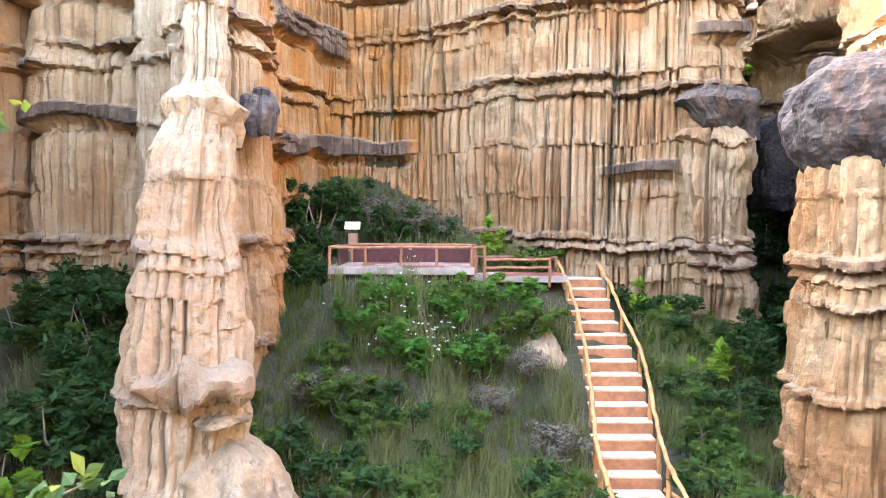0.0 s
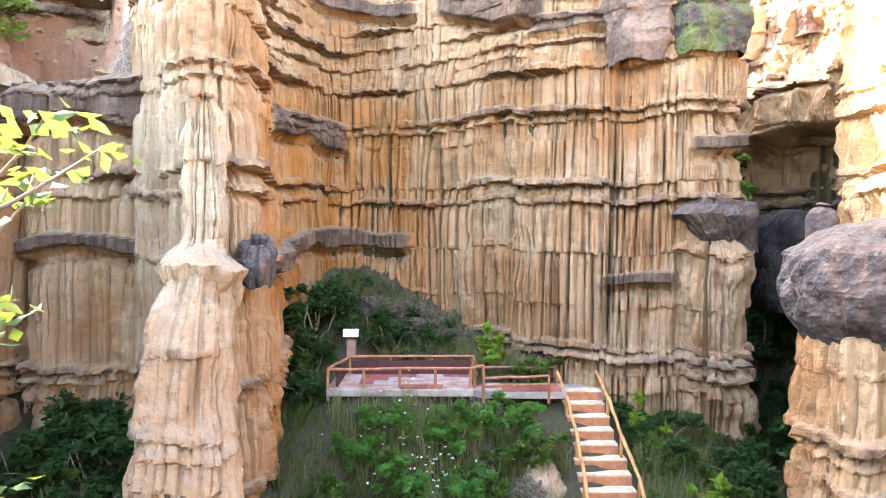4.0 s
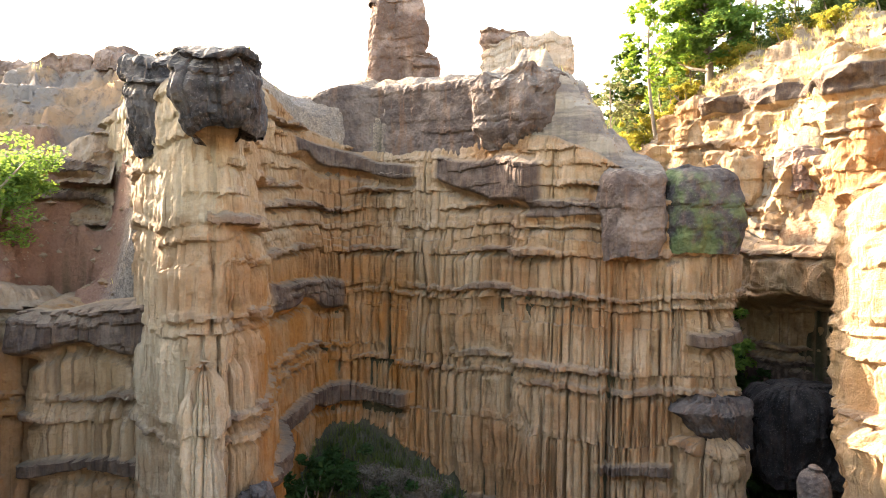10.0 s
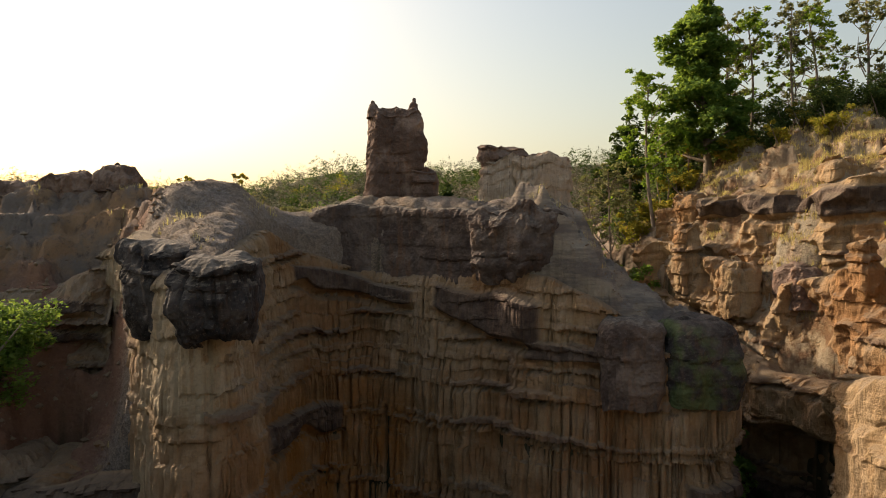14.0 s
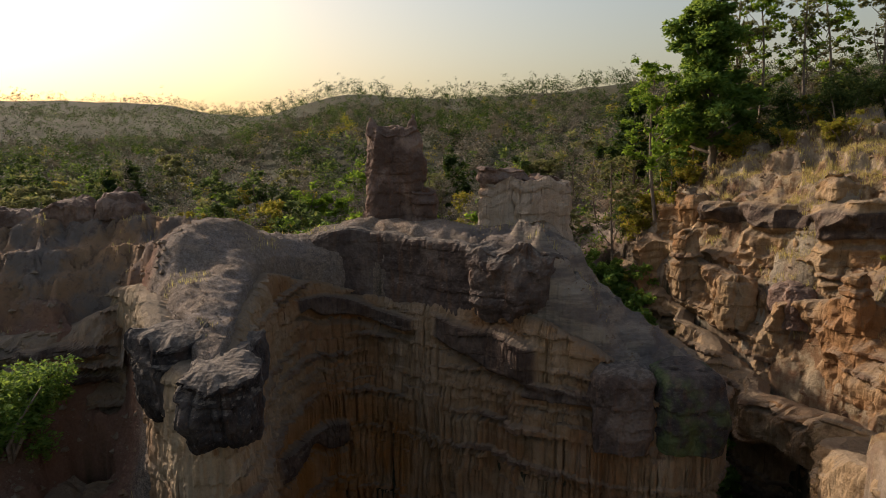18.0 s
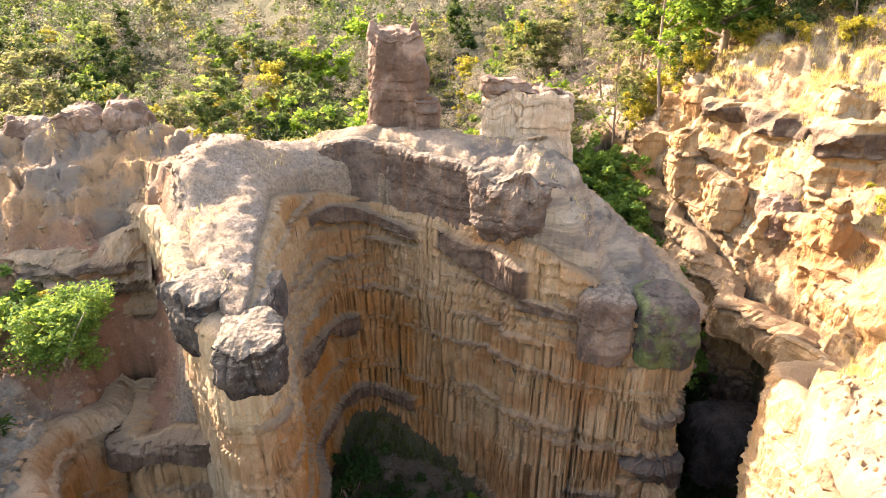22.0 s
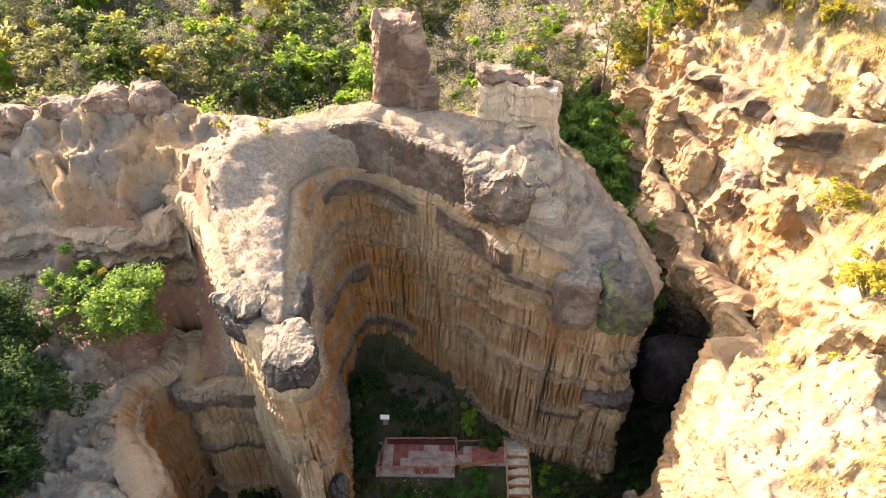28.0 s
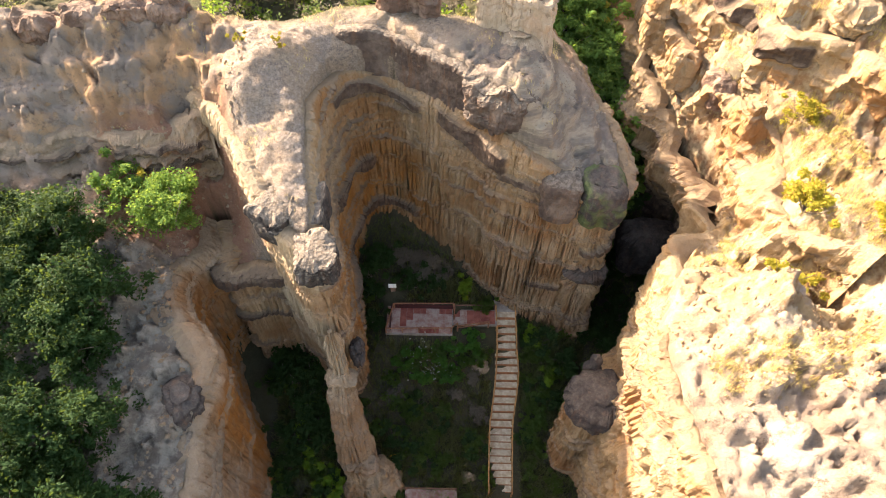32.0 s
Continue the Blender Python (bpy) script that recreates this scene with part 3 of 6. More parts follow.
def edge_distance(x, y, poly):
    """Distance from a closed line: positive outside, negative inside."""
    p = np.asarray(poly, float)
    best = np.full(x.shape, 1e9)
    inside = np.zeros(x.shape, bool)
    for (ax, ay), (bx, by) in zip(p, np.roll(p, -1, axis=0)):
        dx, dy = bx - ax, by - ay
        s = np.clip(((x - ax) * dx + (y - ay) * dy) / (dx * dx + dy * dy + 1e-12), 0, 1)
        best = np.minimum(best, (x - ax - s * dx) ** 2 + (y - ay - s * dy) ** 2)
        cross = (ay > y) != (by > y)
        inside ^= cross & (x < (bx - ax) * (y - ay) / (by - ay + 1e-12) + ax)
    return np.where(inside, -1, 1) * np.sqrt(best)


def smooth_line(pts):
    return spline(pts, 0.5)[0]


CANYON_LINE = np.array(CANYON)
RIM = np.vstack([smooth_line(c)[::3] for c in (BOWL[2:], LEFT_BAY[:4], LEFT_MASS, RIGHT_MASS)])
def feet(line, heights, out):
    """The foot of an upper rock face: points before the line, at the given heights."""
    p, u = spline(line, 1.2)
    t = np.gradient(p[:, :2], axis=0)
    t /= np.hypot(*t.T)[:, None]
    return np.stack([p[:, 0] + t[:, 1] * out, p[:, 1] - t[:, 0] * out, np.interp(u / u[-1], np.linspace(0, 1, len(heights)), heights)], 1)


TOP_SHEET = Drape(np.vstack([RIM, np.array(TOPS), feet(UPPER_LEFT, (12.8, 13.0, 12.6, 12.2), 0.25), feet(FIN_LEFT[:4], (12.4, 11.2, 10.4, 10.0), 0.3), feet(FIN_LEFT, [p[2] + 0.05 for p in FIN_LEFT], -0.4), feet(TERRACE, (14.2, 12.6, 11.4, 11.2, 11.8, 12.6, 13.6), 0.25),
                             feet(UPPER_TERRACE, (16.2, 15.9, 15.9, 16.0, 16.6, 17.4), 0.25),
                             *(feet(c, [p[2] for p in c], -0.7) for c in (UPPER_LEFT, TERRACE, UPPER_TERRACE)),
                             feet(BLOCK, [p[2] + 0.12 for p in BLOCK], -0.35), feet(BLOCK, [p[2] + 0.4 for p in BLOCK], -1.3)]))
FLOOR_SHEET = Drape(FLOOR)


def hills(x, y):
    r = np.hypot(x, y - 20)
    az = np.degrees(np.arctan2(x, np.maximum(y - 5, 1.0)))
    steep = 0.085 + 0.085 * step01(-24, -6, az)
    rise = (steep * np.clip(r - 34, 0, 190) + 0.085 * np.clip(r - 224, 0, 900) * (1 - step01(-24, -6, az))) * step01(-30, 40, y)
    near = 4.0 * step01(5, 30, x) * step01(70, 35, r)
    return 14 + rise + 3.0 * fbm(x * 0.012, y * 0.012, 0, 300, 3) * np.clip(r / 80, 0, 5) * 0.5 + near


def floor_height(x, y):
    return FLOOR_SHEET(x, y) + 0.12 * fbm(x * 0.9, y * 0.9, 0, 310, 3)


def top_height(x, y):
    t = TOP_SHEET(x, y)
    far = step01(26, 46, np.hypot(x, y - 20))
    t = t * (1 - far) + hills(x, y) * far
    rough = step01(9.0, 11.0, x) + step01(-9.5, -11.0, x) * step01(26, 24, y) + 0.8 * step01(-9.0, -10.5, x) * step01(24, 25, y) * step01(30, 28, y)
    rough = rough + 0.75 * step01(0.0, 1.5, x) * step01(9.6, 8.6, x) * step01(26.5, 25.0, y) * step01(8.0, 12.0, y)
    t = t + (0.12 + 0.26 * rough) * fbm(x * 0.75, y * 0.75, 0, 320, 4) + 0.10 * np.abs(vnoise(x * 1.3, y * 1.3, 0, 322)) + 0.05 * vnoise(x * 3.1, y * 3.1, 0, 323) + 0.30 * rough * (0.5 - np.abs(vnoise(x * 0.45, y * 0.45, 0, 330))) + 0.30 * rough * (0.4 - np.abs(fbm(x * 1.5, y * 1.5, 0, 333, 3)))
    t = t + 0.05 * fbm(x * 3.4, y * 3.4, 0, 351, 3) * step01(40, 30, np.hypot(x, y - 20))
    size, edge = blocks(x * 0.62 + 0.5 * vnoise(x * 0.5, y * 0.5, 0, 340), y * 0.62 + 0.5 * vnoise(x * 0.5, y * 0.5, 0, 341), 342)
    small, crack = blocks(x * 1.7, y * 1.7, 346)
    t = t + rough * (0.38 * (size - 0.5) - 0.18 * step01(0.16, 0.0, edge) + 0.16 * (small - 0.5) - 0.08 * step01(0.2, 0.0, crack) + 0.13 * fbm(x * 2.2, y * 2.2, 0, 349, 3))
    bed = t / 1.0 + 0.6 * vnoise(x * 0.2, y * 0.2, 0, 331)
    low = np.floor(bed)
    stepped = (low + step01(0.55, 0.92, bed - low)) * 1.0 - 0.6 * vnoise(x * 0.2, y * 0.2, 0, 331)
    return t + 0.5 * rough * (1 - far) * (stepped - t)


def land(x, y):
    x, y = np.asarray(x, float), np.asarray(y, float)
    d = edge_distance(x, y, CANYON_LINE)
    f = step01(0.25, 0.6, d)
    return floor_height(x, y) * (1 - f) + top_height(x, y) * f


def land_at(x, y):
    return float(land(np.array([x]), np.array([y]))[0])


def soil_material():
    n = Nodes("soil_and_gravel")
    grain = n.noise(9.0, 6, 0.7)
    big = n.noise(0.35, 5, 0.62)
    c = n.mix(n.ramp(big, 0.36, 0.66), (0.175, 0.13, 0.102), (0.285, 0.228, 0.185))
    c = n.mix(n.maths("MULTIPLY", n.ramp(n.noise(0.6, 4, 0.6), 0.5, 0.68), 0.6), c, (0.20, 0.12, 0.073))
    c = n.mix(n.maths("MULTIPLY", n.ramp(n.noise(3.0, 5, 0.7), 0.55, 0.72), 0.5), c, (0.32, 0.27, 0.228))
    spot = n.ramp(n.noise(1.7, 6, 0.75), 0.58, 0.68)
    c = n.mix(n.maths("MULTIPLY", spot, 0.6), c, (0.095, 0.065, 0.048))
    pits = n.ramp(n.noise(0.9, 6, 0.8), 0.57, 0.63)
    open_ground = n.maths("SUBTRACT", 1.0, n.maths("MULTIPLY", n.add_attr("gravel"), 0.85))
    c = n.mix(n.maths("MULTIPLY", n.maths("MULTIPLY", pits, open_ground), 0.65), c, (0.08, 0.062, 0.05))
    blotch = n.maths("MULTIPLY", n.ramp(n.noise(0.42, 6, 0.75), 0.54, 0.62), n.ramp(n.noise(3.6, 5, 0.75), 0.42, 0.58))
    c = n.mix(n.maths("MULTIPLY", n.maths("MULTIPLY", blotch, open_ground), 0.6), c, (0.085, 0.068, 0.06))
    fine = n.maths("ADD", n.maths("MULTIPLY", n.noise(24.0, 4, 0.8), 0.55), n.maths("MULTIPLY", n.noise(6.5, 6, 0.8), 0.45))
    c = n.mix(n.maths("MULTIPLY", n.add_attr("gravel"), 0.85), c, n.mix(n.ramp(fine, 0.42, 0.60), n.mix(n.ramp(big, 0.4, 0.62), (0.10, 0.083, 0.074), (0.135, 0.10, 0.075)), n.mix(n.ramp(n.noise(0.9, 4, 0.6), 0.4, 0.6), (0.30, 0.258, 0.225), (0.335, 0.26, 0.195))))
    beds2 = n.ramp(n.noise(1.0, 6, 0.7, n.scaled(0.35, 0.35, 2.2)), 0.42, 0.62)
    c = n.mix(n.maths("MULTIPLY", n.add_attr("rocky"), 0.9), c, n.mix(beds2, n.mix(n.noise(3.0, 5, 0.7), (0.11, 0.09, 0.082), (0.20, 0.17, 0.15)), n.mix(n.noise(2.2, 5, 0.7), (0.25, 0.20, 0.145), (0.36, 0.305, 0.24))))
    straw = n.maths("MULTIPLY", n.add_attr("dry"), n.ramp(n.noise(0.8, 5, 0.7), 0.35, 0.6))
    c = n.mix(straw, c, (0.27, 0.178, 0.085))
    beds = n.ramp(n.noise(1.0, 5, 0.65, n.scaled(0.2, 0.2, 1.6)), 0.50, 0.64)
    c = n.mix(n.maths("MULTIPLY", n.maths("MULTIPLY", beds, n.add_attr("dry")), 0.65), c, (0.16, 0.0912, 0.0532))
    side = n.maths("MULTIPLY", n.ramp(n.up(), 0.82, 0.5), n.add_attr("dry"))
    c = n.mix(n.maths("MULTIPLY", side, 0.8), c, n.mix(n.ramp(n.noise(1.1, 5, 0.7), 0.42, 0.6), (0.14, 0.075, 0.042), (0.29, 0.228, 0.15)))
    c = n.mix(n.maths("MULTIPLY", n.maths("MULTIPLY", n.ramp(n.add_attr("tint"), 0.55, 0.9), n.add_attr("dry")), 0.5), c, (0.33, 0.295, 0.235))
    worn = n.mix(n.ramp(n.noise(0.55, 5, 0.65), 0.42, 0.60), (0.185, 0.155, 0.135), (0.30, 0.185, 0.105))
    worn = n.mix(n.maths("MULTIPLY", n.ramp(n.noise(1.9, 6, 0.75), 0.52, 0.64), 0.75), worn, (0.085, 0.064, 0.055))
    c = n.mix(n.maths("MULTIPLY", n.add_attr("ridge"), 0.8), c, worn)
    c = n.mix(n.maths("MULTIPLY", n.add_attr("ash"), 0.85), c, n.mix(n.ramp(n.noise(1.3, 6, 0.7), 0.4, 0.62), (0.10, 0.086, 0.074), (0.215, 0.195, 0.168)))
    c = n.mix(n.maths("MULTIPLY", n.add_attr("scree"), 0.85), c, n.mix(grain, (0.128, 0.0646, 0.0456), (0.24, 0.129, 0.0874)))
    c = n.mix(n.maths("MULTIPLY", n.add_attr("lush"), 0.9), c, n.mix(grain, (0.022, 0.026, 0.014), (0.055, 0.055, 0.03)))
    c = n.mix(n.maths("MULTIPLY", n.add_attr("wood"), 0.9), c, n.mix(n.noise(0.05, 5, 0.7), (0.024, 0.035, 0.018), (0.062, 0.06, 0.036)))
    c = n.mix(0.25, c, n.mix(grain, (0.2, 0.2, 0.2), (0.8, 0.8, 0.8)), "OVERLAY")
    return n.done(c, 0.96, n.maths("ADD", grain, n.noise(2.5, 5, 0.7)), 0.9, 0.12, 0.1)


def build_ground():
    def axis(lo, hi, step, far_lo, far_hi, n):
        g = np.geomspace(1, 1 + abs(far_hi - hi), n)
        h = np.geomspace(1, 1 + abs(lo - far_lo), n)
        return np.r_[(lo - (h - 1))[:0:-1], np.arange(lo, hi, step), hi + (g - 1)]
    xs = axis(-24, 24, 0.13, -2600, 2600, 46)
    ys = axis(-8, 42, 0.13, -900, 3200, 46)
    X, Y = np.meshgrid(xs, ys)
    Z = land(X, Y)
    d = edge_distance(X, Y, CANYON_LINE)
    r = np.hypot(X, Y - 20)
    lush = (d < 0.5) * 1.0
    wood = np.maximum(step01(30, 40, r), step01(26.5, 29, Y) * step01(9, 6, X)) * (d > 1)
    tint = np.where((X > -24) & (X < 24) & (Y < 42) & (Y > -8), blocks(X * 0.62 + 0.5 * vnoise(X * 0.5, Y * 0.5, 0, 340), Y * 0.62 + 0.5 * vnoise(X * 0.5, Y * 0.5, 0, 341), 342)[0], 0.5)
    dry = step01(9.5, 12, X) * (d > 0.4) * step01(8, 14, Y) * (1 - 0.8 * step01(34, 44, r))
    scree = step01(-9.2, -10.2, X) * step01(-18, -16, X) * step01(17.2, 18.2, Y) * step01(23.6, 22.4, Y)
    ash = step01(-9.5, -10.5, X) * step01(18.6, 17.4, Y)
    rocky = step01(-0.5, 1.5, X) * step01(10.0, 9.0, X) * step01(26.8, 25.2, Y) * step01(19.0, 19.6, Y)
    rocky = rocky * (d > 0.2)
    ridge = step01(-9.6, -11.2, X) * step01(20.8, 22.0, Y) * step01(29.0, 28.0, Y)
    gravel = step01(-11.0, -10.0, X) * step01(6.0, 5.0, X) * step01(14.0, 14.4, Y) * step01(29.5, 28.5, Y) * (1 - rocky) * (d > 0.2)
    me = mesh_from("ground", np.stack([X, Y, Z], -1), grid_faces(len(ys), len(xs)), soil_material(), True,
                   [("lush", lush), ("wood", wood), ("dry", dry), ("scree", scree), ("tint", tint), ("ash", ash), ("gravel", gravel), ("rocky", rocky), ("ridge", ridge)])
    return tagged(new("ground", me), "dry gravel slopes, canyon floor and wooded hills", "ground", kind="structure")


build_ground()

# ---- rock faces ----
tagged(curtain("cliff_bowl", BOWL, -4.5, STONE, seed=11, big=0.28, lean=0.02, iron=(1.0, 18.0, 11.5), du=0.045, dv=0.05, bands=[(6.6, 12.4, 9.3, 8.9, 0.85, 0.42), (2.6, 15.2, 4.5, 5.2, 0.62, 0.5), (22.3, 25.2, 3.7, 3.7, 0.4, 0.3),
               (15.8, 21.0, 13.9, 13.0, 1.2, 0.34), (9.0, 15.4, 14.6, 13.9, 0.6, 0.32), (19.8, 24.4, 12.2, 12.0, 0.5, 0.22), (25.0, 28.5, 7.9, 8.2, 0.3, 0.25)]), "fluted tan sandstone cliff with grey ledges", "cliff", kind="structure")
tagged(curtain("cliff_upper_left", UPPER_LEFT, 8.0, STONE_TOP, seed=31, du=0.08, dv=0.075, flute=0.35, step=1.5, big=0.7, shoulder=0.9, lean=0.14, craggy=0.55, bands=[(1.0, 13.0, 13.3, 13.5, 0.4, 0.3), (1.0, 13.0, 12.4, 12.5, 0.35, 0.3)]), "banded grey and tan sandstone cliff over scree", "cliff", kind="structure")
tagged(curtain("cliff_left_bay", LEFT_BAY, -5.5, STONE, seed=41, lean=0.02, big=0.2, bands=[(1.6, 8.0, 8.65, 8.8, 1.1, 0.6), (2.2, 7.6, 4.95, 4.85, 0.35, 0.3)]), "fluted tan sandstone cliff under dark caprock", "cliff", kind="structure")
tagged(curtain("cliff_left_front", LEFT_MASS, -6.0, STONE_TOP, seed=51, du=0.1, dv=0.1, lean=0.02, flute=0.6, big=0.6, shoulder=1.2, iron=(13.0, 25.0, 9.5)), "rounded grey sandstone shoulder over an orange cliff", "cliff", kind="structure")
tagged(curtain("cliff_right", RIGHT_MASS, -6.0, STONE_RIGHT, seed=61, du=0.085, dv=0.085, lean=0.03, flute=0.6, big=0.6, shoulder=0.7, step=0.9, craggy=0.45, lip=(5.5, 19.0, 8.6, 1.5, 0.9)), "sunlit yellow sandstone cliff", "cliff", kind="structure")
tagged(curtain("cliff_fin", FIN_LEFT, -5.5, STONE_PALE, seed=21, lean=0.0, big=0.22, shoulder=0.5, step=0.45, flute=0.6), "narrow fluted sandstone fin under a black cap", "cliff", kind="structure")
tagged(curtain("cliff_terrace", TERRACE, 9.0, STONE_RIGHT, seed=71, du=0.08, dv=0.075, flute=0.35, step=0.4, big=0.5, craggy=0.6), "banded sandstone terrace", "cliff", kind="structure")
tagged(curtain("cliff_upper_terrace", UPPER_TERRACE, 14.4, STONE_RIGHT, seed=81, du=0.09, dv=0.08, flute=0.35, step=0.5, big=0.4, craggy=0.6, bands=[(3.0, 12.5, 17.6, 17.7, 0.9, 0.2)]), "sunlit ledge of yellow sandstone under dry grass", "cliff", kind="structure")
tagged(curtain("rock_block", BLOCK, 13.6, CAP_BLOCK, seed=141, lean=-0.07, flute=0.22, step=0.18, big=0.5, shoulder=0.3), "long brown-grey rock block along the plateau edge", "rock block")


# ---- separate rocks ----
def ledge(name, line, thick, out, material, label, seed=1, du=0.08, parent=None):
    """A hard band that projects from a rock face along a line of (x, y, z); the open air lies to its right."""
    p, u = spline(line, du)
    t = np.gradient(p[:, :2], axis=0)
    t /= np.hypot(*t.T)[:, None]
    nrm = np.stack([t[:, 1], -t[:, 0]], 1)
    ends = np.sqrt(np.clip(np.minimum(u, u[-1] - u) / 0.7, 0.02, 1))
    a = np.linspace(-0.62 * math.pi, 0.62 * math.pi, 22)[:, None]
    th = thick * (0.75 + 0.45 * fbm(u * 0.55, u * 0, 0, seed, 2)) * ends
    ou = out * (0.8 + 0.6 * fbm(u * 0.7, u * 0 + 9, 0, seed + 1, 3)) * ends
    o = np.sign(np.cos(a)) * np.abs(np.cos(a)) ** 0.6 * ou[None] - 0.35
    h = np.sign(np.sin(a)) * np.abs(np.sin(a)) ** 0.75 * th[None] * 0.5
    rough = 0.09 * fbm(u[None] * 2.2 + 0 * a, a * 2.0 + 0 * u[None], 0, seed + 2, 3) + 0.05 * vnoise(u[None] * 7 + 0 * a, a * 6, 0, seed + 3)
    o = o + rough
    h = h + 0.12 * fbm(u * 0.9, u * 0, 0, seed + 4, 2)[None] + 0.4 * rough
    X, Y, Z = p[:, 0] + nrm[:, 0] * o, p[:, 1] + nrm[:, 1] * o, p[:, 2] + h
    me = mesh_from(name, np.stack([X, Y, Z], -1), grid_faces(len(a), len(u), flip=True), material, True, [("hard", np.zeros_like(X))])
    ob = new(name, me)
    if parent:
        ob.parent = parent
        ob["label"] = label
        return ob
    return tagged(ob, label, "rock ledge", "rock ledges", "")


def lump(name, at, size, material, label, category="boulder", group="", seed=1, turn=0, power=3.0, z_under=0.0, **more):
    """A boulder: its middle in plan, its foot and top, its half widths."""
    x, y, z0, z1 = at
    rx, ry = size
    prof = more.pop("prof", [(0, 0.86, x, y), (0.15, 0.97, x, y), (0.5, 1.03, x, y), (0.85, 1.0, x, y), (1, 0.93, x, y)])
    more = {"flute": 0.30, "step": 0.25, "big": 0.22, "soft_top": 0.3, "dome": 0.15, "ragged": 0.12} | more
    ob = stack(name, z0, z1, rx, ry, prof, material, seed=seed, turn=turn, power=power, **more)
    return tagged(ob, label, category, group)


def under(ob, parent, label=""):
    """Makes a rock part of another."""
    ob.parent = parent
    for key in ("category", "group", "label"):
        if key in ob:
            del ob[key]
    if label:
        ob["label"] = label
    return ob


# the pale spire before the fin, and its cap
spire = lump("rock_spire", (-5.1, 12.4, -4.6, 8.3), (0.84, 0.72), STONE_PALE, "tall pale sandstone spire leaning on the cliff", "rock spire", seed=101, power=2.3,
     prof=[(0, 1.45, -4.55, 10.3), (0.12, 1.22, -4.55, 10.5), (0.22, 1.08, -4.6, 10.8), (0.30, 1.10, -4.62, 11.1), (0.42, 1.06, -4.85, 11.8), (0.52, 1.10, -5.05, 12.6),
           (0.62, 0.98, -5.2, 13.2), (0.69, 0.74, -5.22, 13.6), (0.73, 0.62, -5.25, 13.8), (0.76, 0.50, -5.25, 14.0), (0.86, 0.46, -5.3, 14.25), (0.92, 0.50, -5.35, 14.4), (1, 0.30, -5.4, 14.5)],
     flute=0.7, step=0.2, big=0.16, soft_top=0.5, du=0.045, dv=0.05)
under(lump("cap", (-5.2, 13.75, 3.75, 4.95), (0.74, 0.56), STONE_PALE, "", seed=103, big=0.22, power=2.4, soft_top=0.35, dome=0.1, ragged=0.25, flute=0.16, step=0.1, prof=[(0, 0.92, -5.2, 13.8), (0.45, 0.96, -5.2, 13.75), (0.75, 1.08, -5.18, 13.72), (1, 0.72, -5.22, 13.85)]), spire, "pale grey flat collar of rock")
lump("caprock", (-4.35, 15.2, 4.2, 5.15), (0.4, 0.65), CAP, "dark grey hard rock jutting from the fin", "caprock", "caprocks", seed=105, big=0.3, ragged=0.3, power=2.4, turn=15, flute=0.2)
under(lump("apron", (-3.5, 10.6, -5.0, -1.15), (1.05, 0.95), STONE_PALE, "", seed=107, prof=[(0, 1.35, -3.3, 10.5), (0.45, 1.1, -3.45, 10.55), (0.8, 0.75, -3.8, 10.7), (1, 0.45, -4.0, 10.8)], dome=0.25, big=0.3, flute=0.0, step=0.0, soft_top=1.4, power=2.2), spire, "pale rounded rock at its foot")
for n, (x, y, z0, z1, rx, ry) in enumerate([(-4.3, 10.75, -0.78, -0.36, 0.95, 0.72)]):
    under(lump("collar", (x, y, z0, z1), (rx, ry), STONE_TOP, "", seed=240 + n, big=0.22, power=2.6, soft_top=0.16, dome=0.05, ragged=0.3, flute=0.3), spire, "lumpy grey collar of harder rock")
# black cap of the fin
lump("caprock", (-5.1, 14.7, 13.5, 15.36), (0.88, 1.0), CAP_FIN, "black pebbly caprock at the tip of the fin", "caprock", "caprocks", seed=111, turn=6, power=4.5, dome=0.12, soft_top=0.16, flute=0.5, step=0.25, ragged=0.22, big=0.22, du=0.05, dv=0.055,
     prof=[(0, 0.62, -5.0, 14.75), (0.18, 0.84, -5.05, 14.7), (0.5, 0.97, -5.1, 14.65), (0.85, 1.0, -5.12, 14.65), (1, 0.96, -5.12, 14.68)])
lump("caprock", (-7.2, 16.95, 13.4, 15.72), (0.9, 1.05), CAP_FIN, "black pebbly caprock on the side of the fin", "caprock", "caprocks", seed=113, turn=-32, power=4.5, dome=0.1, soft_top=0.16, flute=0.5, step=0.25, ragged=0.22, big=0.22, du=0.05, dv=0.055,
     prof=[(0, 0.80, -7.05, 17.05), (0.2, 0.93, -7.1, 17.0), (0.6, 1.0, -7.15, 17.0), (1, 0.97, -7.1, 17.0)])
lump("caprock", (-5.35, 17.3, 13.9, 15.25), (0.42, 1.2), CAP_FIN, "black caprock along the fin edge", "caprock", "caprocks", seed=115, power=4, soft_top=0.15, dome=0.0, flute=0.4, big=0.2, turn=4)
